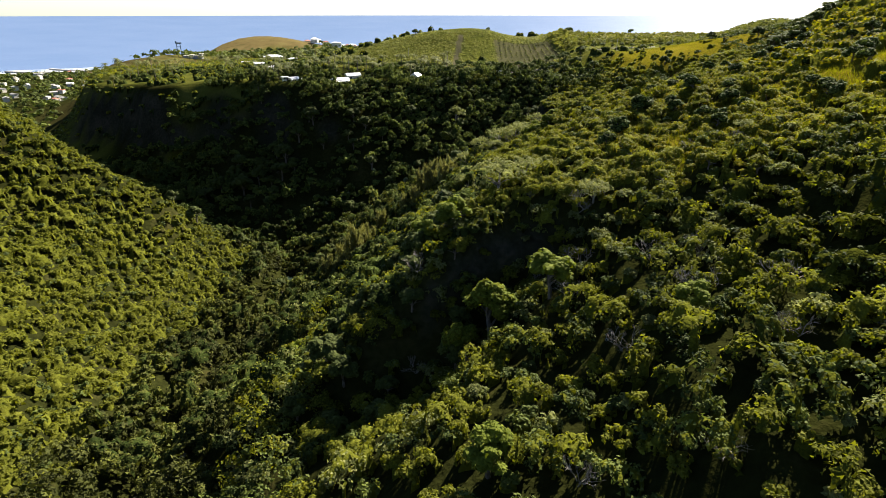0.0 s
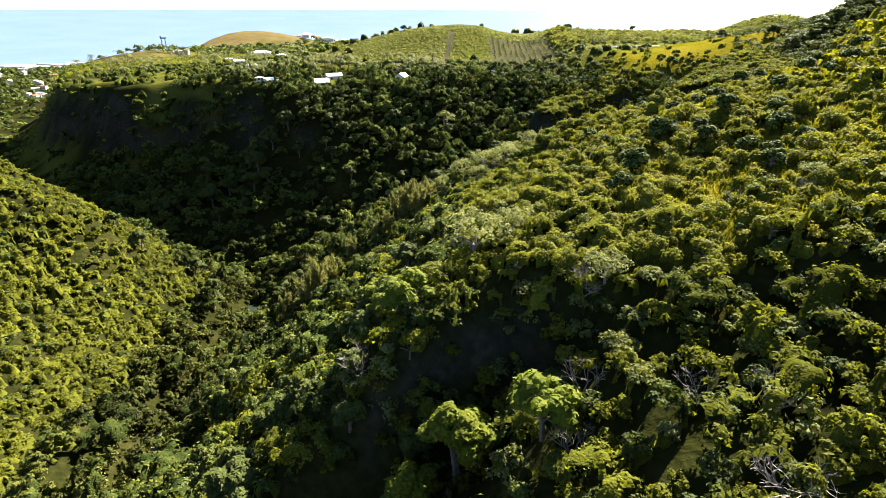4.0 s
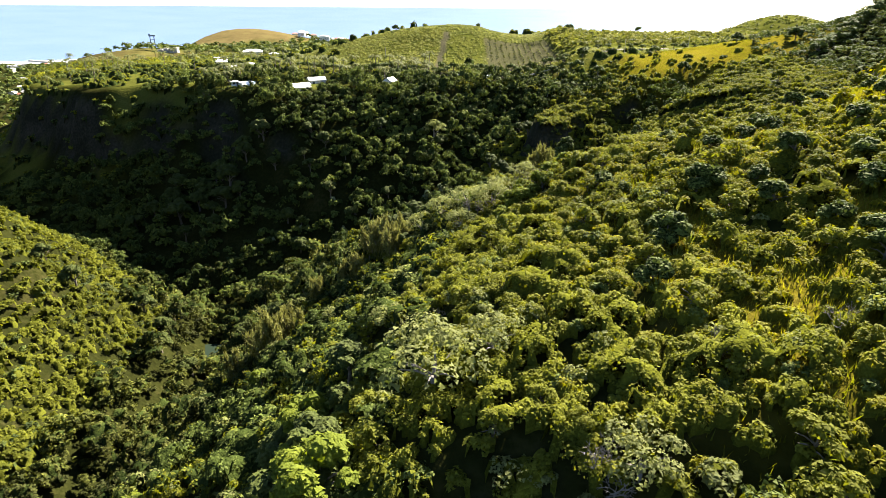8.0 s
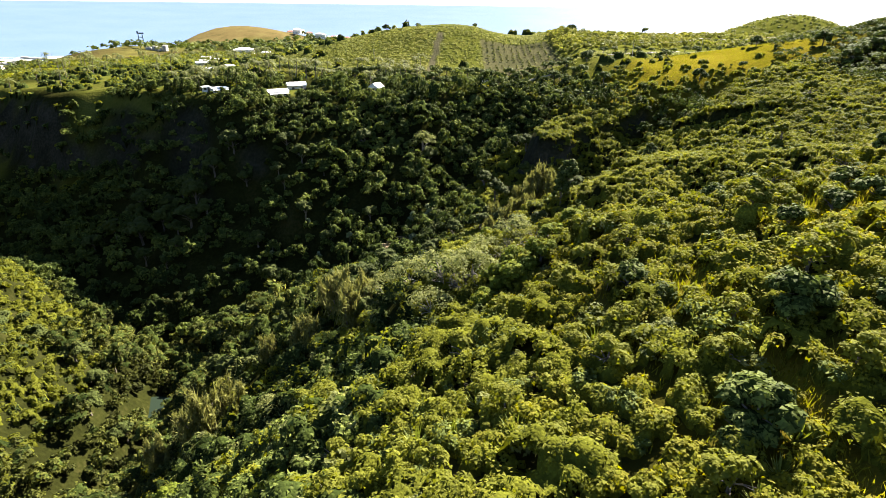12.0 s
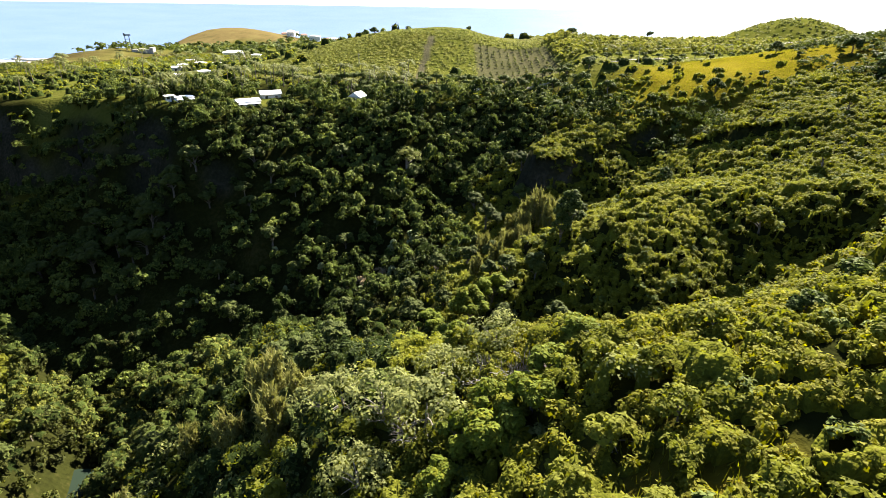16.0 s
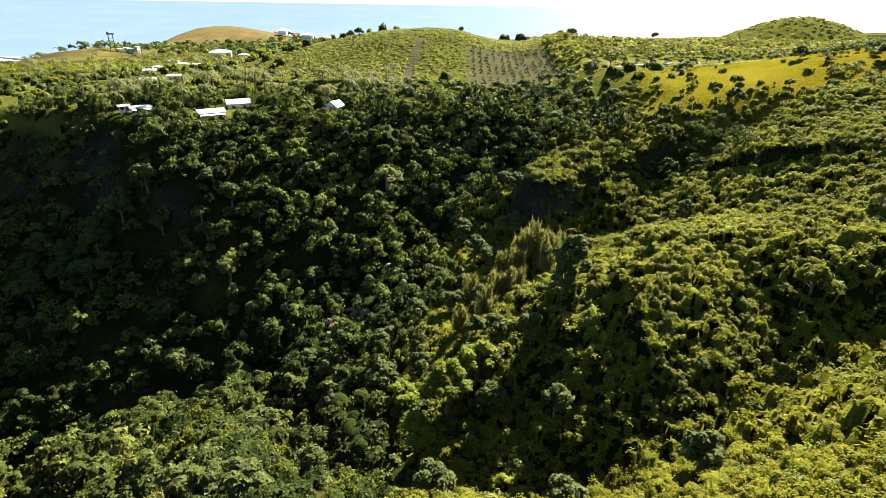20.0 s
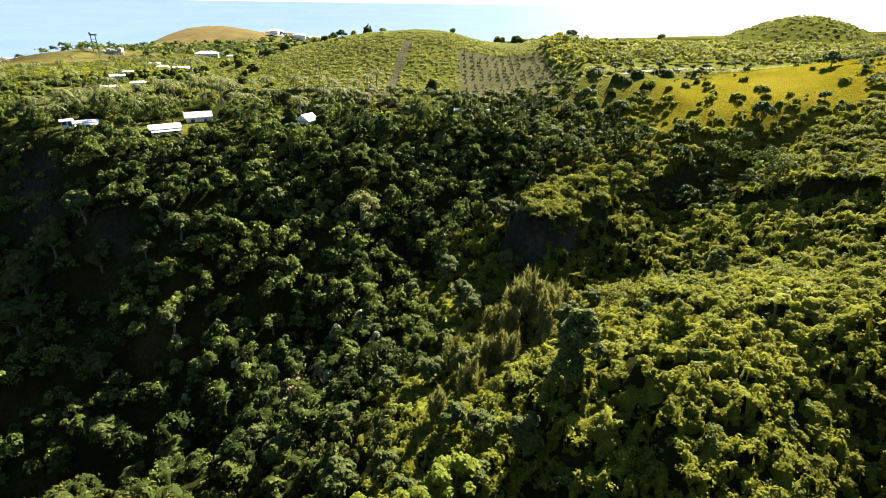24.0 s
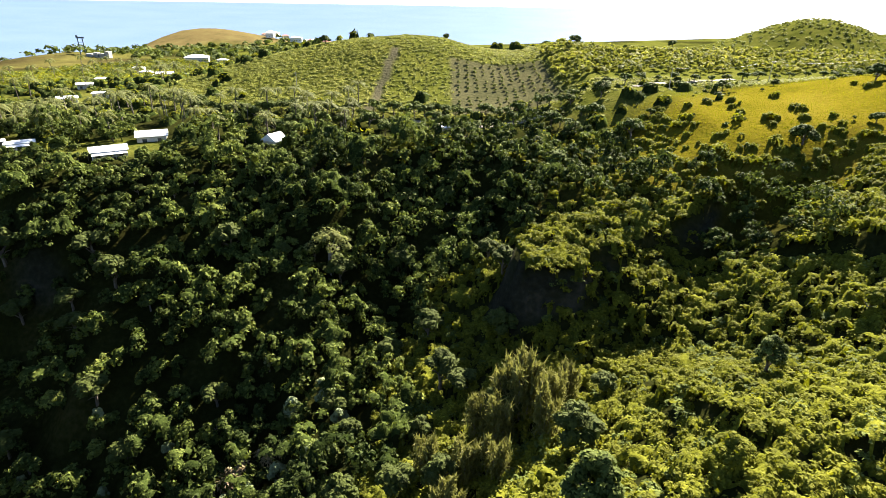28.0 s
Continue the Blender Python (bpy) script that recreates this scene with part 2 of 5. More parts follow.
def terrain(x, y):
    x, y = np.asarray(x, float), np.asarray(y, float)
    n1, n2, n3 = vnoise(x, y, 46, 1), vnoise(x, y, 19, 2), vnoise(x, y, 7, 3)
    far = sstep(-6, 6, y - far_side(x))
    left = sstep(6, -6, x + 52) * (1 - far)
    # uplands
    south = 97.2 + 0.28 * (x - 25) - 6 * sstep(112, 132, y) * sstep(34, 20, x)
    south = south - 4.5 * sstep(80, 66, y) * sstep(50, 36, x) - 4 * sstep(72, 58, y) * sstep(22, 14, x)
    north = 69 + 0.48 * (np.minimum(x, 104) - 60) + 0.2 * np.maximum(x - 104, 0) + 0.06 * (np.minimum(y, 345) - 240)
    north = north + 0.14 * np.clip(y - 320, 0, 50) * sstep(118, 88, x)
    north = north - sstep(318, 400, y) * np.maximum(north - 96, 0)
    north = smin(north, 122 + 0 * x, 14)
    plateau = 83 - 11 * sstep(-70, -260, x) - 6 * sstep(-240, -420, x) - 14 * sstep(420, 900, y)
    plateau = smax(north, plateau, 8)
    hill = 21 * np.exp(-((y - 458) / 62.0) ** 2) * sstep(-125, -5, x) * (1 - 0.66 * sstep(15, 115, x))
    hill = hill + 4.2 * np.exp(-((x - 22) / 38) ** 2 - ((y - 456) / 40) ** 2)
    plateau = plateau + hill
    behind = sstep(470, 760, y) * sstep(-300, 0, x)
    plateau = plateau * (1 - behind) + 34 * behind
    upland = south * (1 - sstep(168, 212, y)) + plateau * sstep(168, 212, y)
    west = 112 * (1 - sstep(190, 330, y)) - 14 * sstep(190, 330, y) + 0.15 * np.clip(-x - 150, 0, 300) * (1 - sstep(190, 330, y))
    upland = upland * (1 - left) + west * left
    # valleys
    d, f = to_line(x + 3 * n2, y + 5 * n1, RIVER)
    d = np.maximum(d - 2.5, 0)
    cliff = 0.46 * d + 0.8 * np.maximum(d - 42 - 8 * n2, 0)
    cliff = np.where(x < -45, cliff + np.minimum(0.45, (-45 - x) / 90) * np.maximum(d - 25 - 14 * n2, 0), cliff)
    side = (0.62 + 0.38 * sstep(130, 185, y)) * left * d + (1 - left) * (0.8 * d + 0.25 * np.maximum(d - 36, 0))
    rise = f + cliff * far + side * (1 - far)
    d, f = to_line(x + 3 * n2, y + 4 * n1, TRIB)
    d = np.maximum(d - 2, 0)
    rise = np.minimum(rise, f + far * (0.57 * d + 0.66 * np.maximum(d - 19 - 4 * n2, 0)) + (1 - far) * (0.45 * d + 0.9 * np.maximum(d - 34, 0)))
    d, f = to_line(x + 3 * n2, y + 3 * n1, GULLY)
    near_side = sstep(4, -6, y - np.interp(x, (-22, 2, 20, 40, 62, 80, 104, 150), (234, 202, 187, 182, 183, 192, 196, 192)))
    rise = smin(rise, f + (0.44 + 0.54 * near_side + 0.11 * far) * np.maximum(d - 2, 0), 4)
    d, f = to_line(x + 2 * n2, y + 2 * n1, HOLLOW)
    rise = smin(rise, f + 0.52 * np.maximum(d - 1, 0), 4)
    d, f = to_line(x + 3 * n2, y + 3 * n1, NEAR)
    rise = smin(rise, f + 0.8 * d + (0.3 + 1.2 * np.maximum(sstep(66, 73, y), sstep(8, 14, x))) * np.maximum(d - 5, 0) * sstep(-8, 6, x), 3)
    z = smin(upland, rise, 7)
    # the bare nose of rock that juts into the head of the ravine
    t = np.clip(((x - 56) * 30 + (y - 278) * 16) / (30.0 ** 2 + 16 ** 2), 0, 1)
    nose = np.hypot(x - 56 - 30 * t + 4 * n3, y - 278 - 16 * t + 4 * n2)
    z = smax(z, 77.5 + 8 * t - 2.9 * np.maximum(nose - 8.5, 0), 2.0)
    z = z + 30 * np.exp(-((x - 232) / 30) ** 2 - ((y - 296) / 26) ** 2)
    rough = sstep(1500, 1200, y) * sstep(-900, -500, x)
    z = z + rough * (1.3 * n2 + 0.45 * n3) * (1 - 0.5 * far)
    # the coast
    out = -0.5 * x + 0.87 * y
    shore = 1975 + 30 * vnoise(x, y, 260, 7)
    plain = 64 * sstep(1800, 950, out) * sstep(-620, -440, x) - 14 + 0 * x
    z = np.where(y > 700, z * (1 - sstep(700, 1000, y)) + plain * sstep(700, 1000, y), z)
    z = z + 45 * np.exp(-((x + 395) / 150) ** 2 - ((y - 1270) / 120) ** 2) + 8 * np.exp(-((x + 440) / 60) ** 2 - ((y - 900) / 70) ** 2)
    z = z + 58 * np.exp(-((x - 590) / 110) ** 2 - ((y - 1045) / 150) ** 2)
    z = z * (1 - sstep(1500, 1960, out)) + (SEA + 1.5) * sstep(1500, 1960, out)
    return z - 14 * sstep(0, 60, out - shore)


def at(x, y):
    return float(terrain(np.array([x]), np.array([y]))[0])


def lines(lo, hi, step, least, most):
    """Grid lines: even between lo and hi, wider and wider outside."""
    inner = list(np.arange(lo, hi + 0.1, step))
    a, s = [], step
    v = inner[0]
    while v > least:
        s *= 1.13
        v -= s
        a.append(v)
    b, s, v = [], step, inner[-1]
    while v < most:
        s *= 1.08
        v += s
        b.append(v)
    return np.array(a[::-1] + inner + b)


def meadow_at(x, y):
    m = np.exp(-(((x - 130) / 56) ** 2 + ((y - 322) / 36 - 0.1 * (x - 124) / 36) ** 2) ** 2)
    m = np.maximum(m, 0.85 * sstep(22, 40, x) * sstep(62, 82, y) * sstep(150, 128, y) * sstep(-0.55, -0.1, vnoise(x, y, 14, 11) + 0.3 * vnoise(x, y, 5, 12)))
    return np.clip(m, 0, 1)


def link_mesh(name, verts, faces, material, parent=None, smooth=False):
    me = bpy.data.meshes.new(name)
    v = np.ascontiguousarray(verts, np.float32)
    f = np.ascontiguousarray(faces, np.int32)
    k = f.shape[1]
    me.vertices.add(len(v)); me.vertices.foreach_set("co", v.ravel())
    me.loops.add(f.size); me.loops.foreach_set("vertex_index", f.ravel())
    me.polygons.add(len(f))
    me.polygons.foreach_set("loop_start", np.arange(0, f.size, k, dtype=np.int32))
    me.polygons.foreach_set("use_smooth", np.full(len(f), smooth))
    me.update(calc_edges=True)
    if material:
        me.materials.append(material)
    ob = new(name, me)
    ob.parent = parent
    return ob


def face_tone(me, values, name="tone"):
    a = me.attributes.new(name, "FLOAT", "POINT")
    a.data.foreach_set("value", np.ascontiguousarray(values, np.float32))


def ground_mat():
    m, n, l, b = mat("ground")
    fine, coarse = world_noise(n, l, 0.9, 8.0), world_noise(n, l, 0.06, 4.0)
    mixv = n.new("ShaderNodeMath"); mixv.operation = "MULTIPLY_ADD"
    l.new(coarse.outputs["Fac"], mixv.inputs[0]); mixv.inputs[1].default_value = 0.6
    half = n.new("ShaderNodeMath"); half.operation = "MULTIPLY"; half.inputs[1].default_value = 0.45
    l.new(fine.outputs["Fac"], half.inputs[0]); l.new(half.outputs[0], mixv.inputs[2])
    col = {}
    # scrub ramp is near-black: shade between plants is put into the ground colour
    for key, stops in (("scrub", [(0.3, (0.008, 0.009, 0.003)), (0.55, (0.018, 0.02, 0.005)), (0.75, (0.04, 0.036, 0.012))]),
                       ("meadow", [(0.3, (0.070, 0.066, 0.006)), (0.5, (0.118, 0.097, 0.009)), (0.75, (0.160, 0.125, 0.018))]),
                       ("lawn", [(0.3, (0.04, 0.05, 0.008)), (0.5, (0.075, 0.082, 0.014)), (0.75, (0.12, 0.115, 0.026))]),
                       ("dry", [(0.3, (0.055, 0.056, 0.02)), (0.5, (0.105, 0.078, 0.032)), (0.75, (0.125, 0.11, 0.04))]),
                       ("soil", [(0.3, (0.042, 0.042, 0.022)), (0.7, (0.085, 0.076, 0.046))]),
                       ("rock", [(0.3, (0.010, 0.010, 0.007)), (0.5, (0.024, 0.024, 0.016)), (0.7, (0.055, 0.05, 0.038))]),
                       ("sand", [(0.3, (0.5, 0.46, 0.38)), (0.7, (0.65, 0.6, 0.5))])):
        r = ramp(n, stops)
        l.new(mixv.outputs[0], r.inputs[0])
        col[key] = r.outputs[0]
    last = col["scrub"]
    for key in ("meadow", "lawn", "dry", "soil", "rock", "sand"):
        a = n.new("ShaderNodeAttribute"); a.attribute_name = key
        x = n.new("ShaderNodeMix"); x.data_type = "RGBA"
        l.new(a.outputs["Fac"], x.inputs[0]); l.new(last, x.inputs[6]); l.new(col[key], x.inputs[7])
        last = x.outputs[2]
    l.new(last, b.inputs["Base Color"])
    b.inputs["Roughness"].default_value = 0.95
    b.inputs["Specular IOR Level"].default_value = 0.0
    bp = n.new("ShaderNodeBump"); bp.inputs["Strength"].default_value = 0.8; bp.inputs["Distance"].default_value = 0.5
    l.new(fine.outputs["Fac"], bp.inputs["Height"]); l.new(bp.outputs[0], b.inputs["Normal"])
    return m


TRACK = ((7, 376), (13, 432))


def track_at(x, y):
    t = np.clip((y - TRACK[0][1]) / (TRACK[1][1] - TRACK[0][1]), 0, 1)
    return sstep(2.6, 1.6, np.abs(x - TRACK[0][0] - t * 6)) * sstep(373, 376, y) * sstep(436, 432, y)


def orchard_at(x, y):
    return sstep(37, 38, x) * sstep(79, 77, x) * sstep(374, 376, y) * sstep(430, 428, y)


gx, gy = lines(-160, 190, 2.0, -2600, 2600), lines(-20, 470, 2.0, -700, 3600)
GX, GY = np.meshgrid(gx, gy)
GZ = terrain(GX, GY)
idx = np.arange(GX.size).reshape(GX.shape)
quads = np.stack([idx[:-1, :-1], idx[:-1, 1:], idx[1:, 1:], idx[1:, :-1]], -1).reshape(-1, 4)
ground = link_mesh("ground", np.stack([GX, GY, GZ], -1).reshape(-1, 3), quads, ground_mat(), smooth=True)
tagged(ground, "scrub-covered hillside and ravine ground with grassy patches", "ground", kind="structure")
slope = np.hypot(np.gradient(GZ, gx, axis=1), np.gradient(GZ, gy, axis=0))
out = -0.5 * GX + 0.87 * GY
face_tone(ground.data, (meadow_at(GX, GY)).ravel(), "meadow")
lawn = np.exp(-(((GX - 95) / 200) ** 2 + ((GY - 425) / 62) ** 2) ** 4)
lawn = np.maximum(lawn, 0.8 * np.exp(-(((GX + 72) / 34) ** 2 + ((GY - 333) / 10) ** 2) ** 3))
lawn = np.maximum(lawn, 0.9 * np.exp(-(((GX - 8) / 14) ** 2 + ((GY - 342) / 8) ** 2) ** 3))
lawn = np.maximum(lawn, 0.85 * sstep(318, 335, GY) * sstep(-0.4, 0.1, vnoise(GX, GY, 50, 17)) * (GZ > 20))
lawn = np.maximum(lawn, 0.9 * np.exp(-((GX - 590) / 200) ** 2 - ((GY - 1045) / 250) ** 2))
face_tone(ground.data, (lawn * (1 - meadow_at(GX, GY))).ravel(), "lawn")
face_tone(ground.data, np.maximum(0.45 * np.exp(-(((GX + 420) / 110) ** 2 + ((GY - 830) / 160) ** 2) ** 2), (np.exp(-((GX + 410) / 160) ** 2 - ((GY - 1260) / 130) ** 2) > 0.3)).ravel(), "dry")
face_tone(ground.data, np.maximum(track_at(GX, GY), 0.8 * orchard_at(GX, GY)).ravel(), "soil")
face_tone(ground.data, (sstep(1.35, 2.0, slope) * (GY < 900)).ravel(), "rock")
face_tone(ground.data, (sstep(1900, 1935, out)).ravel(), "sand")

# ---- sea ----
def sea_mat():
    m, n, l, b = mat("sea")
    q = world_noise(n, l, 0.004, 5.0)
    r = ramp(n, [(0.3, (0.092, 0.142, 0.246)), (0.7, (0.108, 0.158, 0.264))])
    l.new(q.outputs["Fac"], r.inputs[0]); l.new(r.outputs[0], b.inputs["Base Color"])
    b.inputs["Roughness"].default_value = 0.5
    b.inputs["IOR"].default_value = 1.33
    b.inputs["Specular IOR Level"].default_value = 0.05
    w = world_noise(n, l, 0.08, 6.0)
    bp = n.new("ShaderNodeBump"); bp.inputs["Strength"].default_value = 0.6; bp.inputs["Distance"].default_value = 2.0
    l.new(w.outputs["Fac"], bp.inputs["Height"]); l.new(bp.outputs[0], b.inputs["Normal"])
    return m


ang, rad = np.radians(np.linspace(-50, 60, 90)), np.linspace(600, 4900, 60)
A, R = np.meshgrid(ang, rad)
SZ = SEA + 128 * np.clip((R - 2300) / 2600, 0, 1) ** 1.4
idx = np.arange(A.size).reshape(A.shape)
quads = np.stack([idx[:-1, :-1], idx[1:, :-1], idx[1:, 1:], idx[:-1, 1:]], -1).reshape(-1, 4)
sea = link_mesh("water", np.stack([R * np.sin(A), R * np.cos(A), SZ], -1).reshape(-1, 3), quads, sea_mat(), smooth=True)
tagged(sea, "calm blue ocean reaching a hazy horizon", "sea", kind="structure")


# ---- foliage ----
rng = np.random.default_rng(7)


def unit(v):
    return v / np.maximum(np.linalg.norm(v, axis=-1, keepdims=True), 1e-6)


def leaf_tris(c, nrm, size, stretch=1.0):
    """Three-cornered leaf sprays at c, facing nrm."""
    k = len(c)
    a = unit(np.cross(nrm, rng.normal(size=(k, 3))))
    b = np.cross(nrm, a)
    s = np.asarray(size)[:, None]
    w = rng.uniform(0.7, 1.3, (k, 3))
    v = np.stack([c + a * s * w[:, :1] * stretch, c + (b * 0.8 - a * 0.5) * s * w[:, 1:2], c + (-b * 0.8 - a * 0.5) * s * w[:, 2:]], 1)
    return v.reshape(-1, 3)


LOBES = []


def crowns(x, y, z, r, h, lobes, per, size, tone, spread=0.72, jitter=0.75, mass="", low=0.3, lobe=0.36, wild=0.1, lift=0.85):
    """Corners and tones of the leaves of many plants: each is a dome of lobes, each lobe a shell of leaves."""
    k = len(x)
    ang = rng.uniform(0, 2 * np.pi, (k, lobes))
    rr = np.sqrt(rng.uniform(0.0, 1, (k, lobes))) * spread
    up = low + (0.82 - low) * np.sqrt(np.maximum(1 - (rr / max(spread, 0.1)) ** 2 * 0.9, 0)) + rng.uniform(-wild, wild, (k, lobes))
    lr = rng.uniform(0.7, 1.3, (k, lobes)) * lobe * (8 / lobes) ** 0.4
    d = rng.normal(size=(k, lobes, per, 3))
    d[..., 2] = np.abs(d[..., 2]) * 1.0 - 0.35
    d = unit(d)
    shell = rng.uniform(0.72, 1.08, (k, lobes, per))
    rad = (lr * r[:, None])[..., None] * shell
    px = x[:, None, None] + (rr * np.cos(ang) * r[:, None])[..., None] + d[..., 0] * rad
    py = y[:, None, None] + (rr * np.sin(ang) * r[:, None])[..., None] + d[..., 1] * rad
    pz = z[:, None, None] + (up * h[:, None])[..., None] + d[..., 2] * rad * 0.85
    nr = unit(d + np.array([0, 0, lift]) + rng.normal(size=d.shape) * jitter * 0.5).reshape(-1, 3)
    c = np.stack([px, py, pz], -1).reshape(-1, 3)
    sz = np.broadcast_to(np.asarray(size).reshape(-1, 1, 1) if np.ndim(size) else size, (k, lobes, per)).reshape(-1) * rng.uniform(0.6, 1.4, k * lobes * per)
    lt = tone[:, None] + rng.uniform(-0.14, 0.14, (k, lobes))
    tn = np.repeat(lt, per, axis=1).reshape(-1)
    if mass:
        LOBES.append((mass, (x[:, None] + rr * np.cos(ang) * r[:, None]).ravel(), (y[:, None] + rr * np.sin(ang) * r[:, None]).ravel(), (z[:, None] + up * h[:, None]).ravel(), (lr * r[:, None]).ravel(), lt.ravel()))
    return leaf_tris(c, nr, sz), np.repeat(tn, 3)


def stuff(name, parts, material, label, category):
    v = np.concatenate([p[0] for p in parts])
    ob = link_mesh(name, v, np.arange(len(v)).reshape(-1, 3), material)
    face_tone(ob.data, np.concatenate([p[1] for p in parts]))
    return tagged(ob, label, category, kind="stuff")


def mixed(names, shares, mats, label, category, args, lobes, per, size, tone, spread=0.62, mass="", **more):
    """The same kind of cover in several leaf colours, each its own object."""
    pick = rng.choice(len(shares), size=len(args[0]), p=shares)
    for i, (nm, material) in enumerate(zip(names, mats)):
        q = pick == i
        stuff(nm, [crowns(*(a[q] for a in args), lobes, per, size, tone[q], spread, mass=mass, **more)], material, label[i], category)


def scatter(x0, x1, y0, y1, step, keep):
    """Jittered places with ground height, kept by chance keep(x, y)."""
    gx, gy = np.meshgrid(np.arange(x0, x1, step), np.arange(y0, y1, step))
    x = (gx + rng.uniform(-0.62, 0.62, gx.shape) * step).ravel()
    y = (gy + rng.uniform(-0.62, 0.62, gy.shape) * step).ravel()
    ok = rng.uniform(size=x.shape) < keep(x, y)
    x, y = x[ok], y[ok]
    return x, y, terrain(x, y)


def forest_at(x, y):
    """Where tall woods stand: the ravine's floor, the far cliff's slope and the plateau's rim."""
    z = terrain(x, y)
    far = sstep(-8, 8, y - far_side(x))
    d, _ = to_line(x, y, RIVER)
    bed = sstep(17, 11, d) * (1 - far) * sstep(36, 44, y)
    low = sstep(56, 46, z) * sstep(185, 200, y) * sstep(-100, -88, x) * (1 - far)
    return np.clip(np.maximum(far * sstep(90, 80, z), np.maximum(bed, low)), 0, 1)


def spur_at(x, y):
    """The open scrub of the spur under the flight, down to the rim of the ravine."""
    return sstep(4, 12, x - 0.12 * (y - 100)) * sstep(74, 82, y + 0.1 * x) * sstep(188, 180, y)


def bowl_at(x, y):
    """The shaded bowl before the spur, with small trees."""
    return sstep(-24, -16, x) * sstep(82, 74, y + 0.1 * x)


def flank_at(x, y):
    """The ravine's side below the spur."""
    d, _ = to_line(x, y, RIVER)
    return sstep(11, 17, d) * sstep(-54, -48, x) * (1 - sstep(4, 12, x - 0.12 * (y - 100))) * (1 - bowl_at(x, y)) * sstep(215, 195, y)


def slope_at(x, y):
    """The scrub slope beyond the gully."""
    return sstep(182, 188, y) * sstep(10, 24, x) * (1 - forest_at(x, y)) * (y < 372)


def left_at(x, y):
    d, _ = to_line(x, y, RIVER)
    return sstep(-48, -54, x) * sstep(11, 17, d) * (1 - sstep(-8, 8, y - far_side(x)))


def hill_at(x, y):
    return np.exp(-(((x - 95) / 200) ** 2 + ((y - 425) / 62) ** 2) ** 4)


def steep(x, y):
    return np.hypot(terrain(x + 3, y) - terrain(x - 3, y), terrain(x, y + 3) - terrain(x, y - 3)) / 6


def clear_at(x, y):
    """1 where a garden, roof, track or lawn keeps the trees off."""
    c = ((np.abs(x + 59) < 10) & (np.abs(y - 325) < 9)) | ((np.abs(x + 86) < 10) & (np.abs(y - 327) < 9)) | ((np.abs(x + 54) < 8) & (np.abs(y - 342) < 9)) | ((np.abs(x + 16) < 6) & (np.abs(y - 334) < 9))
    c = c | (((x - 8) / 12) ** 2 + ((y - 342) / 7) ** 2 < 1) | (((x + 60.5) / 5) ** 2 + ((y - 189) / 7.5) ** 2 < 1)
    return c.astype(float)


# close scrub on the spur below the flight
x, y, z = scatter(-4, 66, 70, 190, 1.5, lambda x, y: spur_at(x, y) * (1 - 0.5 * meadow_at(x, y)))
k = len(x)
r = np.clip(rng.lognormal(0.12, 0.34, k), 0.6, 2.4); h = r * rng.uniform(0.55, 1.0, k) + 0.5
tone = 0.5 + 0.26 * vnoise(x, y, 15, 21) + 0.15 * vnoise(x, y, 5, 33) + rng.uniform(-0.22, 0.2, k)
dry = rng.uniform(size=k) < 0.75 * sstep(20, 40, x + 10 * vnoise(x, y, 12, 39)) + 0.25 * sstep(0.1, 0.5, vnoise(x, y, 9, 40))
stuff("near_dry_scrub", [crowns(x[dry], y[dry], z[dry] - 0.2, r[dry], h[dry] * 0.8, 9, 24, 0.145, tone[dry], 0.78, mass="scrub")], M_YELLOW, "yellow sun-dried scrub and tall grass tufts on the spur", "scrub")
x, y, z, r, h, tone = (a[~dry] for a in (x, y, z, r, h, tone))
mixed(("near_scrub", "near_dark_scrub", "near_olive_scrub"), (0.78, 0.13, 0.09), (M_SCRUB, M_FOREST, M_GREY),
      ("dense yellow-green thorny scrub covering the spur", "dark green shrubs mixed into the spur's scrub", "pale olive half-dry shrubs in the spur's scrub"), "scrub", (x, y, z - 0.2, r, h), 9, 24, 0.145, tone, 0.78, mass="scrub")

# the spur's crest to the right, seen from farther off
x, y, z = scatter(66, 205, 30, 190, 2.3, lambda x, y: (1 - 0.85 * meadow_at(x, y)) * sstep(-36, -30, 0.95 * y - x) * (y > 20))
k = len(x)
r = np.clip(rng.lognormal(0.3, 0.34, k), 0.7, 3.0); h = r * rng.uniform(0.8, 1.3, k)
stuff("ridge_scrub", [crowns(x, y, z - 0.2, r, h, 7, 9, 0.36, 0.5 + 0.3 * vnoise(x, y, 20, 34) + rng.uniform(-0.25, 0.22, k), 0.8, mass="scrub")], M_YELLOW, "yellow-green scrub along the grassy ridge", "scrub")

# small trees in the bowl in front of the spur
x, y, z = scatter(-24, 64, -6, 84, 2.2, lambda x, y: bowl_at(x, y) * sstep(14, 22, y) * (0.72 + 0.25 * sstep(24, 34, x)))
k = len(x)
r = np.clip(rng.lognormal(0.35, 0.38, k), 0.8, 3.0); h = r * rng.uniform(1.0, 1.7, k)
tone = 0.26 + 0.3 * vnoise(x, y, 11, 27) + rng.uniform(-0.25, 0.3, k)
mixed(("bowl_thicket", "bowl_dark_thicket", "bowl_olive_thicket"), (0.52, 0.36, 0.12), (M_SCRUB, M_FOREST, M_GREY),
      ("tangled small trees and thorn thicket in shade", "dark green small trees in a shaded thicket", "pale half-dry bushes in the thicket"), "thicket", (x, y, z, r, h), 12, 24, 0.18, tone, 0.82, mass="scrub", lift=0.45)

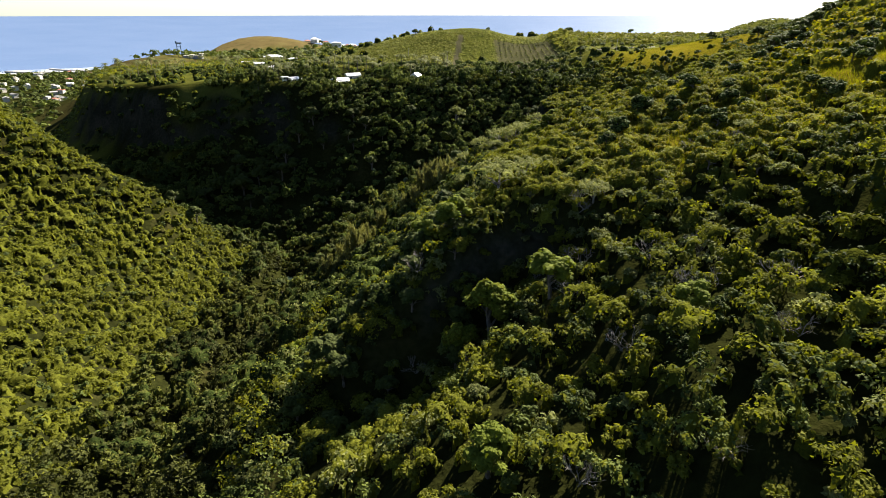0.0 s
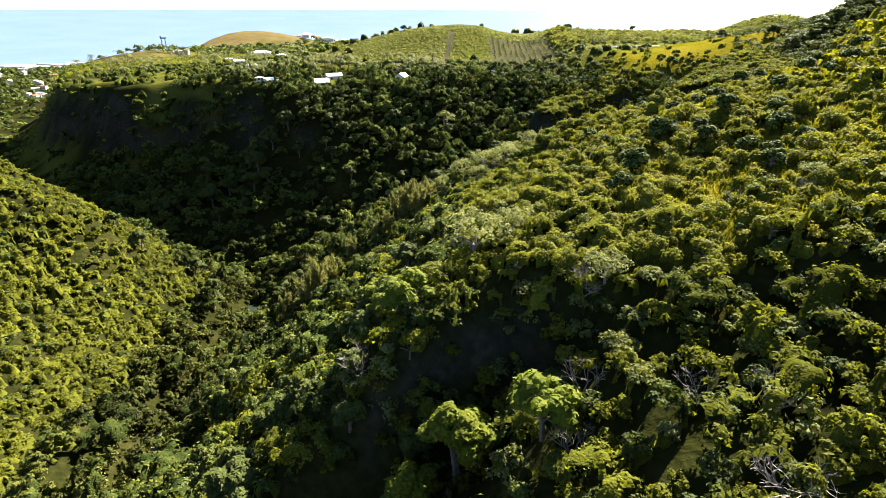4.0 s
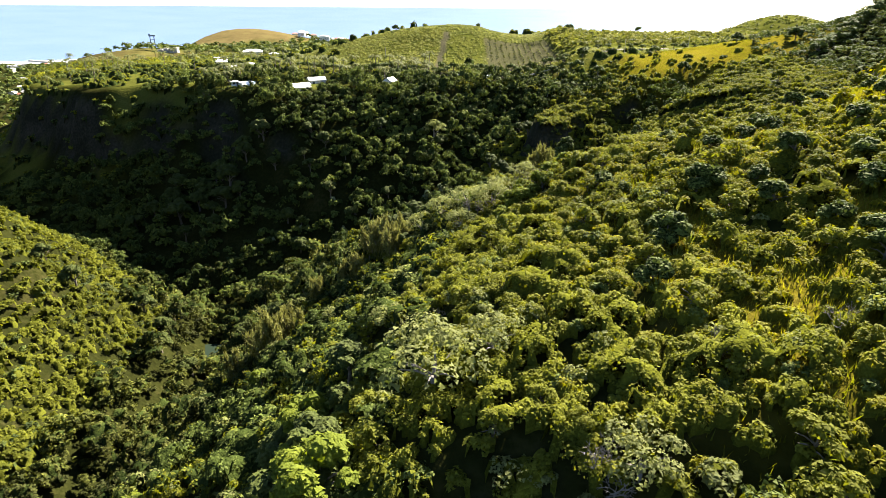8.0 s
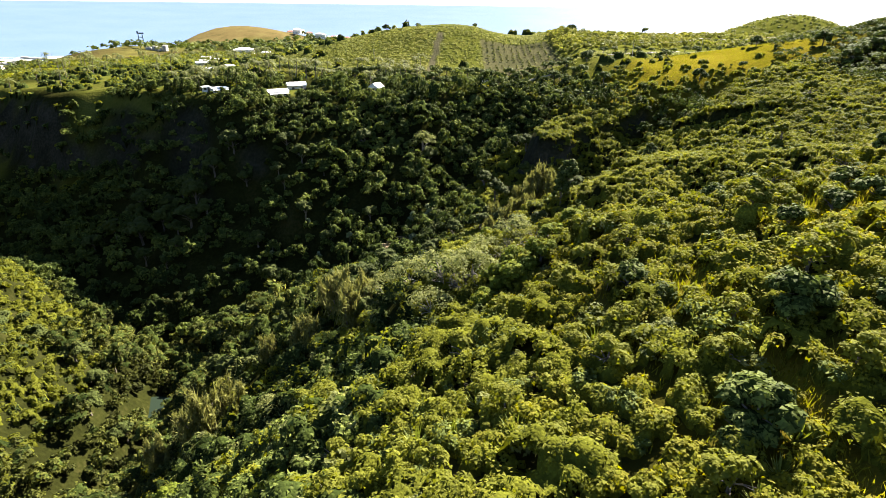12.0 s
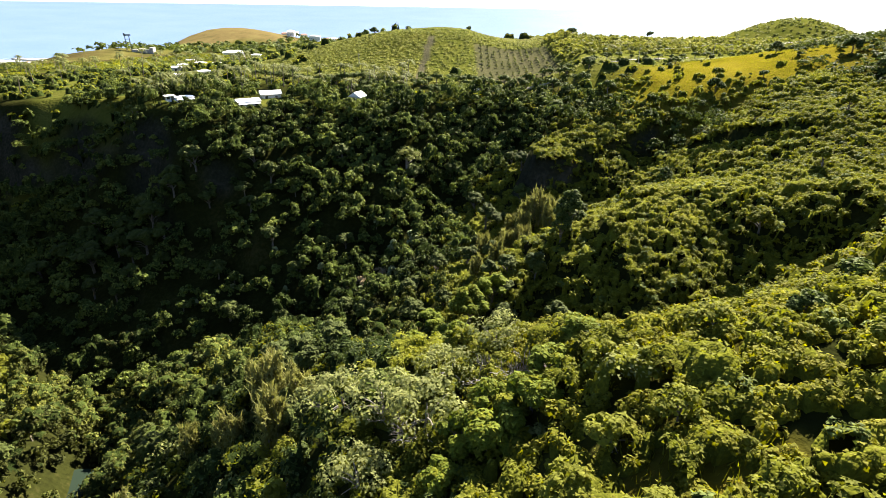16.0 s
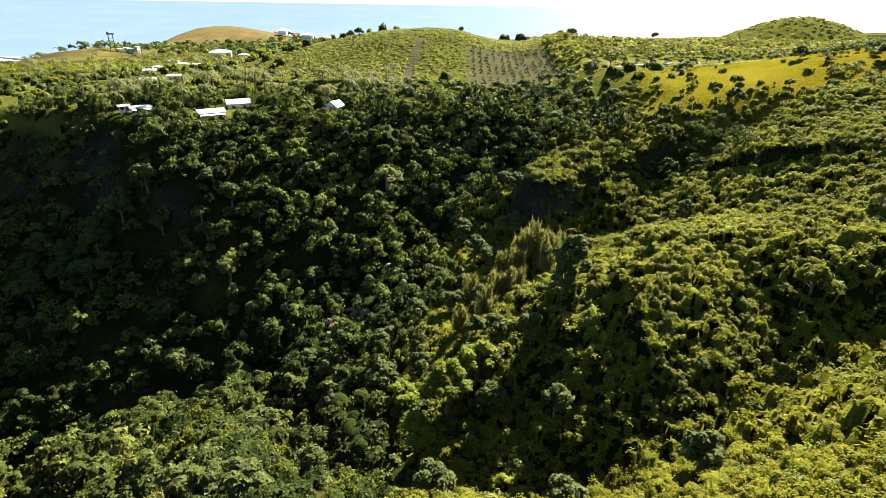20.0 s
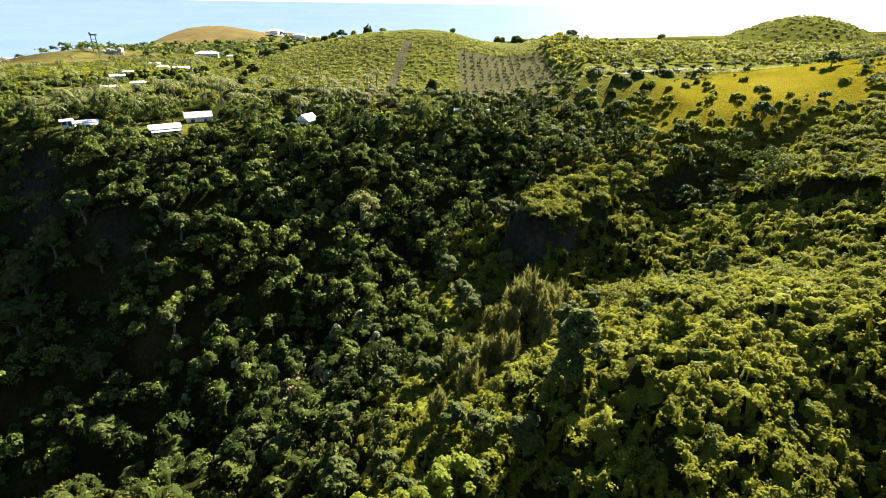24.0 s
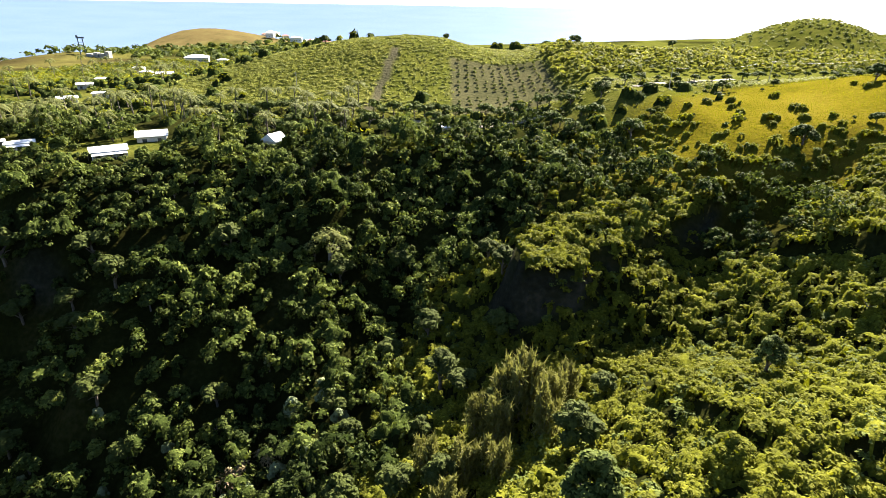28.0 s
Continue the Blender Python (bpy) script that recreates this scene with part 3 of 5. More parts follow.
# the ravine's side below the spur: mixed small trees
x, y, z = scatter(-56, 34, 40, 216, 2.3, lambda x, y: flank_at(x, y) * 0.82)
k = len(x)
r = np.clip(rng.lognormal(0.5, 0.42, k), 0.9, 3.6); h = r * rng.uniform(1.3, 2.2, k) * (1 - 0.55 * sstep(-16, -4, x - 0.12 * (y - 100)))
tone = 0.4 - 0.25 * sstep(110, 145, y) + 0.3 * vnoise(x, y, 14, 35) + rng.uniform(-0.3, 0.3, k)
mixed(("flank_trees", "flank_scrub", "flank_olive_trees"), (0.66, 0.22, 0.12), (M_FOREST, M_SCRUB, M_GREY),
      ("green small trees on the ravine's side", "yellow-green bushes on the ravine's side", "grey-olive feathery bushes on the ravine's side"), "trees", (x, y, z - 0.2, r, h), 13, 15, 0.25, tone, 0.8, mass="wood", lift=0.35, wild=0.16)

# the scrub slope beyond the gully
x, y, z = scatter(8, 150, 180, 372, 1.7, lambda x, y: slope_at(x, y) * (1 - 0.97 * meadow_at(x, y)) * (1 - sstep(1.5, 2.1, steep(x, y))) * (1 - clear_at(x, y)) * sstep(-40, -30, 0.8 * y - x) * sstep(350, 344, y + 0.1 * x))
k = len(x)
r = np.clip(rng.lognormal(0.3, 0.34, k), 0.75, 3.0); h = r * rng.uniform(0.32, 0.6, k) + 0.8
tone = 0.52 + 0.22 * vnoise(x, y, 24, 22) + 0.14 * vnoise(x, y, 7, 36) + rng.uniform(-0.2, 0.2, k)
mixed(("slope_scrub", "slope_dark_scrub"), (0.88, 0.12), (M_SCRUB, M_FOREST),
      ("dense green scrub covering the hillside", "dark green shrubs among the hillside scrub"), "scrub", (x, y, z - 0.2, r, h), 9, 12, 0.24, tone, 0.84, mass="scrub", lift=1.1, lobe=0.32)

# the dark wooded knoll at the ridge's end
x, y, z = scatter(150, 268, 250, 350, 2.7, lambda x, y: (1 - 0.97 * meadow_at(x, y)) * 0.95)
k = len(x)
r = np.clip(rng.lognormal(0.5, 0.36, k), 0.9, 3.4); h = r * rng.uniform(0.8, 1.3, k)
stuff("knoll_scrub", [crowns(x, y, z - 0.2, r, h, 8, 9, 0.42, 0.35 + rng.uniform(-0.25, 0.25, k), 0.82)], M_FOREST, "dark green scrub over the ridge's knoll", "scrub")

# the smooth wooded hill on the other bank
x, y, z = scatter(-152, -46, 40, 262, 2.1, lambda x, y: left_at(x, y) * sstep(-34, -24, 0.85 * y + x + 20) * (np.abs(x) < 0.9 * y + 45))
k = len(x)
r = np.clip(rng.lognormal(0.34, 0.3, k), 0.8, 2.8); h = r * rng.uniform(0.4, 0.7, k) + 0.6
tone = 0.22 + 0.2 * vnoise(x, y, 30, 37) + 0.12 * vnoise(x, y, 8, 38) + rng.uniform(-0.2, 0.2, k)
mixed(("left_hill_scrub", "left_hill_dark_scrub"), (0.86, 0.14), (M_SCRUB, M_FOREST),
      ("even olive-green scrub over the rounded hill", "dark green bushes on the rounded hill"), "scrub", (x, y, z - 0.2, r, h), 8, 9, 0.33, tone, 0.84, mass="scrub")

# woods in the ravine and up the cliff
# thinned at the cliff's foot so near-black ground stands in for its shadow
x, y, z = scatter(-270, 110, 40, 350, 3.5, lambda x, y: forest_at(x, y) * 0.92 * (1 - 0.55 * sstep(-8, -30, x) * sstep(228, 242, y) * sstep(300, 268, y) * sstep(-130, -100, x)) * (1 - clear_at(x, y)) * (1 - 0.5 * sstep(0.8, 1.15, steep(x, y)) * sstep(-40, -75, x) * sstep(262, 275, y)) * (1 - 0.5 * sstep(-150, -190, x)))
k = len(x)
r = np.clip(rng.lognormal(0.86, 0.42, k), 1.2, 5.0); h = r * rng.uniform(1.3, 2.3, k)
# tone drops towards the ravine floor, putting its shade into the leaves
tone = 0.46 - 0.1 * sstep(272, 240, y) + 0.32 * vnoise(x, y, 24, 23) + rng.uniform(-0.3, 0.3, k)
# near side of this edge takes the shade-darkened leaf colour
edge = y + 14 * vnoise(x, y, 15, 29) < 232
for nm, q, material, note in (("cliff_woods", ~edge, M_FOREST, "green woods climbing the cliff"), ("ravine_woods", edge, M_RAVINE_SHADE, "dense green woods along the ravine floor")):
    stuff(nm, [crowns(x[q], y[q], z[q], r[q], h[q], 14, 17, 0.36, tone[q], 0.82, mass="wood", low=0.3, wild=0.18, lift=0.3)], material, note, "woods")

# plateau, low plain and the distance
x, y, z = scatter(-430, 130, 318, 860, 6.6, lambda x, y: (1 - 0.9 * meadow_at(x, y)) * (1 - ((x < -300) & (y > 640))) * (1 - hill_at(x, y)) * (terrain(x, y) > -13) * (np.abs(x) < 0.75 * y) * (0.75 - 0.25 * (y < 460)) * (1 - clear_at(x, y)) * (vnoise(x, y, 33, 41) > -0.62))
k = len(x)
r = rng.uniform(1.6, 3.6, k); h = r * rng.uniform(0.8, 1.3, k)
tone = 0.5 + 0.3 * vnoise(x, y, 40, 24) + rng.uniform(-0.3, 0.3, k)
mixed(("plateau_trees", "plateau_light_trees"), (0.45, 0.55), (M_FOREST, M_SCRUB), ("dark scattered garden trees on the plateau", "olive-green hedges and bushes on the plateau"), "trees", (x, y, z, r, h), 6, 7, 0.6, tone, 0.72, mass="far")
x, y, z = scatter(-1150, 760, 480, 1900, 18, lambda x, y: ((x < 0) | ((x > 1430) & (y > 880) & (y < 1130))) * ((terrain(x, y) < -9) | (y > 880)) * (terrain(x, y) > SEA + 6) * 0.75 * (np.exp(-((x + 400) / 130) ** 2 - ((y - 1260) / 130) ** 2) < 0.3))
k = len(x)
r = rng.uniform(4, 9, k); h = r * rng.uniform(0.6, 1.1, k)
tone = 0.4 + rng.uniform(-0.3, 0.3, k)
stuff("coastal_trees", [crowns(x, y, z, r, h, 4, 5, 2.9, tone)], M_FOREST, "far trees among the coastal town's houses", "trees")

# low crop on the hill, with the banana field beyond it
x, y, z = scatter(-120, 300, 352, 485, 1.75, lambda x, y: hill_at(x, y) * (1 - meadow_at(x, y)) * (1 - np.maximum(track_at(x, y), orchard_at(x, y))) * (1 - ((x > 80) & (y > 385))) * (1 - 0.5 * ((x > 13) & (x < 38) & (y > 376) & (y < 430))))
k = len(x)
r = rng.uniform(0.9, 1.5, k); h = r * rng.uniform(0.12, 0.22, k)
tone = 0.6 + 0.2 * vnoise(x, y, 30, 25) + rng.uniform(-0.1, 0.1, k)
stuff("hill_scrub", [crowns(x, y, z, r, h, 4, 5, 0.3, tone, mass="crop", lift=3.0, lobe=0.3)], M_CROP, "low yellow-green scrub over the rounded hill", "scrub")
x, y, z = scatter(80, 270, 385, 445, 2.6, lambda x, y: 0.95 * sstep(0, 12, y - 385 - 0.12 * (x - 80)) * (np.abs((y - 385) % 22 - 20) > 1.6))
k = len(x)
r = rng.uniform(1.2, 1.8, k); h = r * rng.uniform(1.3, 1.8, k)
tone = 0.6 + 0.25 * vnoise(x, y, 20, 26) + rng.uniform(-0.2, 0.2, k)
stuff("banana_field", [crowns(x, y, z, r, h, 3, 6, 0.8, tone, 0.5, 1.2)], M_BANANA, "pale yellow-green banana plants in a field", "banana plants")

x, y, z = scatter(420, 800, 860, 1140, 9.0, lambda x, y: 0.8 * np.exp(-((x - 590) / 150) ** 2 - ((y - 1030) / 170) ** 2) + 0.1)
k = len(x)
r = rng.uniform(2.0, 5.0, k); h = r * rng.uniform(0.25, 0.45, k)
stuff("cone_scrub", [crowns(x, y, z - 1, r, h, 4, 8, 1.1, 0.4 + rng.uniform(-0.3, 0.3, k))], M_CROP, "low green scrub over a distant cone-shaped hill", "scrub")

# grass: upright blades, most of all in the meadow
def blades(x, y, z, hgt, wid, tone):
    k = len(x)
    a = rng.uniform(0, 2 * np.pi, k)
    lean = rng.normal(0, 0.35, (k, 2)) * hgt[:, None]
    w = np.stack([np.cos(a), np.sin(a), 0 * a], -1) * wid[:, None]
    c = np.stack([x, y, z - 0.1], -1)
    tip = c + np.stack([lean[:, 0], lean[:, 1], hgt], -1)
    return np.stack([c - w, c + w, tip], 1).reshape(-1, 3), np.repeat(tone, 3)


x, y, z = scatter(70, 185, 282, 365, 0.6, lambda x, y: meadow_at(x, y))
k = len(x)
far_grass = blades(x, y, z, rng.uniform(0.2, 0.45, k), rng.uniform(0.1, 0.2, k), 0.62 + 0.35 * vnoise(x, y, 9, 31) + rng.uniform(-0.2, 0.2, k))
x, y, z = scatter(10, 90, 66, 160, 0.27, lambda x, y: meadow_at(x, y) * (y < 155))
k = len(x)
near_grass = blades(x, y, z, rng.uniform(0.4, 0.95, k), rng.uniform(0.04, 0.09, k), 0.55 + 0.35 * vnoise(x, y, 6, 32) + rng.uniform(-0.2, 0.2, k))
stuff("tall_grass", [far_grass, near_grass], M_GRASS, "tall yellow dry grass on the slope", "grass")

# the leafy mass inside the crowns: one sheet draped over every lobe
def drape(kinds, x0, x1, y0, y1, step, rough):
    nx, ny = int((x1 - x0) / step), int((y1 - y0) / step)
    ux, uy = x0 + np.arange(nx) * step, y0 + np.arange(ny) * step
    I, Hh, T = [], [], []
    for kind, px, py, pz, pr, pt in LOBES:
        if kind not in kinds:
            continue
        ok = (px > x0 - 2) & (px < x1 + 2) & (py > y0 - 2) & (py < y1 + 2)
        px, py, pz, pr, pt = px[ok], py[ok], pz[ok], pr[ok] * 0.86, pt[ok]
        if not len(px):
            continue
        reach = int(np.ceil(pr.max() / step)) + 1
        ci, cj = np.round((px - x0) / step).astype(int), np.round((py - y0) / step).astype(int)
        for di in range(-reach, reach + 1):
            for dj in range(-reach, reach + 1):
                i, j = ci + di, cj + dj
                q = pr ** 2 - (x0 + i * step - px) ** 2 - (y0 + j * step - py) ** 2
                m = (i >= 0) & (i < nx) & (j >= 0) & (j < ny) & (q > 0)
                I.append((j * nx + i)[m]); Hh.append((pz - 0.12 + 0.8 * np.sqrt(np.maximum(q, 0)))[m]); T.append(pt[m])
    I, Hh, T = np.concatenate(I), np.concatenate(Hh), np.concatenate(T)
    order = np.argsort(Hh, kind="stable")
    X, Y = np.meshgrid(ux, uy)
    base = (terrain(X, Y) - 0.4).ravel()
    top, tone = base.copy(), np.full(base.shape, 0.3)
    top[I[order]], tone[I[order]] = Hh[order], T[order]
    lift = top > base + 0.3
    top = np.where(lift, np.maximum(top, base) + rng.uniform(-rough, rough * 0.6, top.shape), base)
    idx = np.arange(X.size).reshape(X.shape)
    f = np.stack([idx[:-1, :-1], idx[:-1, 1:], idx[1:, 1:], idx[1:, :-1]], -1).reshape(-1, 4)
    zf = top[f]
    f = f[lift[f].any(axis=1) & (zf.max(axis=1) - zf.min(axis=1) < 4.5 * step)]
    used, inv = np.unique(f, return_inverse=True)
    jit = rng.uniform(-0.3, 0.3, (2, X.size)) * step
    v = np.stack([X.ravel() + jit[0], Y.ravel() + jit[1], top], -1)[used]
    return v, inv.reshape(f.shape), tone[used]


# scrub and wood sheets carry the shade between crowns as darker colour
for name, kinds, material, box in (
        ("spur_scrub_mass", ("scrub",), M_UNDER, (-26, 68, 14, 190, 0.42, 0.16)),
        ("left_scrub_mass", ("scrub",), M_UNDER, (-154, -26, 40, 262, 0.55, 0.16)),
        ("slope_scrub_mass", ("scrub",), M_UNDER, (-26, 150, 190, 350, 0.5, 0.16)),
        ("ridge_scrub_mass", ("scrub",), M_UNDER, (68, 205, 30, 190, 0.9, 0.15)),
        ("wood_mass_shade", ("wood",), M_UNDER_WOOD, (-130, 95, 70, 350, 0.6, 0.25)),
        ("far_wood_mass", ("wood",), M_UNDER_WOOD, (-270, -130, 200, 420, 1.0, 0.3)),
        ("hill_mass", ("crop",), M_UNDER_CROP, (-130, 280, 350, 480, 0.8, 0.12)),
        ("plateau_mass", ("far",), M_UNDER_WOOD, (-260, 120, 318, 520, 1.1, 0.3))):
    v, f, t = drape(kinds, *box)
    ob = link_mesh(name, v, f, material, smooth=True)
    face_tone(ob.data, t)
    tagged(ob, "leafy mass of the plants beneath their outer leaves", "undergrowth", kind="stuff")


# ---- things: plants ----
def part(name, v, f, material, parent, label="", tone=None):
    ob = link_mesh(name, v, f, material, parent)
    if tone is not None:
        face_tone(ob.data, tone)
    if label:
        tagged(ob, label)
    return ob


def tubes(paths, sides=4):
    """One mesh from tapered tubes: each path is a list of (point, radius)."""
    V, F = [], []
    for path in paths:
        base = len(V)
        for i, (p, rad) in enumerate(path):
            p = Vector(p)
            q = Vector(path[min(i + 1, len(path) - 1)][0]) - Vector(path[max(i - 1, 0)][0])
            a = q.orthogonal().normalized()
            b = q.cross(a).normalized()
            for k in range(sides):
                t = 2 * math.pi * k / sides
                V.append(tuple(p + (a * math.cos(t) + b * math.sin(t)) * rad))
        for i in range(len(path) - 1):
            for k in range(sides):
                u = base + i * sides
                F.append((u + k, u + (k + 1) % sides, u + sides + (k + 1) % sides, u + sides + k))
    return np.array(V), np.array(F)


def root(name, label, category, group=""):
    return tagged(new(name), label, category, group)


def limbs(h, spread, count, thick, rnd):
    """A tapered trunk and its limbs, from the ground to inside the crown."""
    bend = Vector((rnd.uniform(-0.08, 0.08) * h, rnd.uniform(-0.08, 0.08) * h, 0))
    out = [[((0, 0, -0.6), thick * 1.3), (bend * 0.3 + Vector((0, 0, 0.25 * h)), thick), (bend + Vector((0, 0, 0.6 * h)), thick * 0.6), (bend * 1.2 + Vector((0, 0, 0.85 * h)), thick * 0.2)]]
    for i in range(count):
        a = rnd.uniform(0, 6.28)
        s = Vector((0, 0, rnd.uniform(0.25, 0.6) * h)) + bend * 0.6
        e = s + Vector((math.cos(a) * spread, math.sin(a) * spread, rnd.uniform(0.2, 0.4) * h))
        m = (s + e) / 2 + Vector((0, 0, 0.06 * h))
        out.append([(s, thick * 0.5), (m, thick * 0.32), (e, thick * 0.1)])
    return tubes(out, 5)


def one(v):
    return np.array([float(v)])


def ball():
    bm = bmesh.new()
    bmesh.ops.create_icosphere(bm, subdivisions=2, radius=1.0)
    v, f = np.array([p.co[:] for p in bm.verts]), np.array([[p.index for p in q.verts] for q in bm.faces])
    bm.free()
    return v, f


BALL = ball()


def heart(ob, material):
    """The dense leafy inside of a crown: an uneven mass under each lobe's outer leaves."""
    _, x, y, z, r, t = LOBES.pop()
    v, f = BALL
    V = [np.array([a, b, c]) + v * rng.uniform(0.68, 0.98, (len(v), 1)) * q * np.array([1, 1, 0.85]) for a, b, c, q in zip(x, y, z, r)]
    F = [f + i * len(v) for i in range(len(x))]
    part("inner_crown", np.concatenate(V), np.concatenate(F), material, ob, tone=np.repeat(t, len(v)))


def make_tree(name, label, category, group, r, h, lobes, per, leaf, material, seed, bare=0.28, bark=None, spread=0.66, core=None):
    """A broadleaf tree or shrub: trunk with limbs, and a crown of separate leaf sprays."""
    rnd = random.Random(seed)
    ob = root(name, label, category, group)
    v, f = limbs(h * 0.8, r * 0.6, 6, 0.035 * h + 0.03, rnd)
    part("trunk", v, f, bark or M_BARK, ob)
    v, t = crowns(one(0), one(0), one(bare * h), one(r), one(h * (1 - bare)), lobes, per, leaf, one(0.45), spread, mass="own")
    part("crown", v, np.arange(len(v)).reshape(-1, 3), material, ob, tone=t)
    # M_UNDER cores put the crown's inner shade into a darker leaf colour
    if core:
        heart(ob, core)
    else:
        LOBES.pop()
    return ob


def make_plume(name, label, r, h, shoots, per, material, seed):
    """A casuarina: thin stems, each in a ragged upright plume of drooping needles."""
    rnd = random.Random(seed)
    ob = root(name, label, "casuarina tree", "casuarinas by the ravine")
    stems, P, N, S = [], [], [], []
    for i in range(shoots):
        a, d = rnd.uniform(0, 6.28), r * math.sqrt(rnd.uniform(0, 1)) * 0.8
        top = h * rnd.uniform(0.55, 1.0) * (1.05 - 0.35 * d / r)
        foot, tip = Vector((math.cos(a) * d * 0.3, math.sin(a) * d * 0.3, -0.4)), Vector((math.cos(a) * d, math.sin(a) * d, top))
        stems.append([(foot, 0.14), ((foot + tip) / 2 + Vector((0, 0, 0.1 * h)), 0.08), (tip, 0.015)])
        u = rng.uniform(0.25, 1.0, per) ** 0.8
        w = ((1.05 - u) * r * 0.5 + 0.15) * rng.uniform(0.2, 1.7, per)
        g = rng.uniform(0, 6.28, per)
        c = np.array(foot)[None] * (1 - u)[:, None] + np.array(tip)[None] * u[:, None]
        P.append(c + np.stack([np.cos(g) * w, np.sin(g) * w, rng.normal(0, 0.15, per)], -1))
        N.append(unit(np.stack([np.cos(g), np.sin(g), 0.5 + 0 * g], -1) + rng.normal(0, 0.5, (per, 3))))
    v, f = tubes(stems, 4)
    part("trunk", v, f, M_TWIG, ob, "pale grey stems")
    c, nn = np.concatenate(P), np.concatenate(N)
    # blades that point up along the shoot
    k = len(c)
    side = unit(np.cross(nn, np.array([0, 0, 1.0])))
    s = rng.uniform(0.5, 1.4, k)[:, None] * 0.36
    up = np.array([0, 0, 1.0]) + rng.normal(0, 0.55, (k, 3))
    v = np.stack([c - side * s * 0.32 - up * s * 0.6, c + side * s * 0.32 - up * s * 0.5, c + up * s * 1.5], 1).reshape(-1, 3)
    part("crown", v, np.arange(len(v)).reshape(-1, 3), material, ob, tone=np.repeat(rng.uniform(0.25, 0.7, k), 3))
    return ob


def make_dead(name, r, h, seed, label):
    """A leafless shrub: forked grey twigs."""
    rnd = random.Random(seed)
    ob = root(name, label, "dead shrub", "dead shrubs")
    thick, thin = [], []

    def fork(p, d, length, rad, depth):
        q = p + d * length
        mid = (p + q) / 2 + Vector((rnd.uniform(-1, 1), rnd.uniform(-1, 1), rnd.uniform(-1, 1))) * length * 0.1
        (thick if depth > 2 else thin).append([(p, rad), (mid, rad * 0.8), (q, rad * 0.55)])
        if depth:
            for i in range(3 if depth > 1 else 4):
                e = (d + Vector((rnd.gauss(0, 0.55), rnd.gauss(0, 0.55), rnd.gauss(0.1, 0.4)))).normalized()
                fork(q, e, length * rnd.uniform(0.6, 0.85), rad * 0.55, depth - 1)

    for i in range(4):
        a = rnd.uniform(0, 6.28)
        fork(Vector((0, 0, -0.3)), Vector((math.cos(a) * r / h, math.sin(a) * r / h, 1)).normalized(), h * 0.36, 0.09, 3)
    v, f = tubes(thick, 4)
    part("trunk", v, f, M_TWIG, ob)
    v, f = tubes(thin, 3)
    part("crown", v, f, M_TWIG, ob)
    return ob


def frond(base, a, length, rise, droop, wide, n=6):
    """A feather leaf: a curved spine with a row of leaflets on each side."""
    T, out = np.linspace(0, 1, n + 1), []
    spine = [Vector(base) + Vector((math.cos(a), math.sin(a), 0)) * length * t + Vector((0, 0, rise * t - droop * t * t)) for t in T]
    side = Vector((-math.sin(a), math.cos(a), 0))
    for i in range(n):
        p, q = spine[i], spine[i + 1]
        w = wide * math.sin(math.pi * min(0.97, (i + 0.7) / n)) ** 0.6
        for s in (-1, 1):
            out += [p, q, (p + q) / 2 + (q - p) * 0.7 + side * s * w - Vector((0, 0, 0.35 * w))]
    return [tuple(o) for o in out]


def make_palm(name, label, h, leaves, length, material, seed, group, category="palm tree"):
    rnd = random.Random(seed)
    ob = root(name, label, category, group)
    bend = rnd.uniform(-0.12, 0.12) * h
    v, f = tubes([[((0, 0, -0.5), 0.26), ((bend * 0.3, 0, h * 0.4), 0.17), ((bend, 0, h), 0.14)]], 6)
    part("trunk", v, f, M_BARK, ob)
    V = []
    for i in range(leaves):
        V += frond((bend, 0, h), i * 2.4 + rnd.uniform(-0.3, 0.3), length * rnd.uniform(0.8, 1.1), rnd.uniform(0.1, 1.0) * length * 0.7, length * rnd.uniform(0.5, 1.0), length * 0.2)
    V = np.array(V)
    part("crown", V, np.arange(len(V)).reshape(-1, 3), material, ob, tone=np.repeat(rng.uniform(0.2, 0.8, len(V) // 3), 3))
    return ob


def make_agave(seed):
    rnd = random.Random(seed)
    ob = root("agave", "yellow-green spiky agave rosette among dry grass", "agave", "agaves on the spur")
    for i in range(26):
        a, e = i * 2.4, rnd.uniform(0.25, 1.3)
        d = Vector((math.cos(a) * math.cos(e), math.sin(a) * math.cos(e), math.sin(e)))
        s = Vector((-math.sin(a), math.cos(a), 0)) * 0.075
        tip = d * rnd.uniform(1.0, 1.5) + Vector((0, 0, 0.1))
        mid = d * 0.5
        v = np.array([tuple(-s * 0.6), tuple(s * 0.6), tuple(mid + s), tuple(-s * 0.6), tuple(mid + s), tuple(mid - s), tuple(mid - s), tuple(mid + s), tuple(tip)])
        part("leaf", v, np.arange(9).reshape(-1, 3), M_AGAVE, ob, tone=np.full(9, rnd.uniform(0.2, 0.8)))
    return ob


STOOD = set()


def put(kinds, places, scale=(0.85, 1.2), sink=0.2, flat=None):
    """Stands copies of the given things on the ground at the places (x, y or x, y, size)."""
    for i, p in enumerate(places):
        src = kinds[i % len(kinds)]
        s = p[2] if len(p) > 2 else random.uniform(*scale)
        m = pose(p[0], p[1], at(p[0], p[1]) - sink, 0, 0, random.uniform(0, 360)) @ Matrix.Diagonal((s, s, s * random.uniform(0.92, 1.08), 1))
        if src.name in STOOD:
            c = copy_thing(src, Matrix.Identity(4))
            c.matrix_basis = m
        else:
            src.matrix_basis = m
            STOOD.add(src.name)


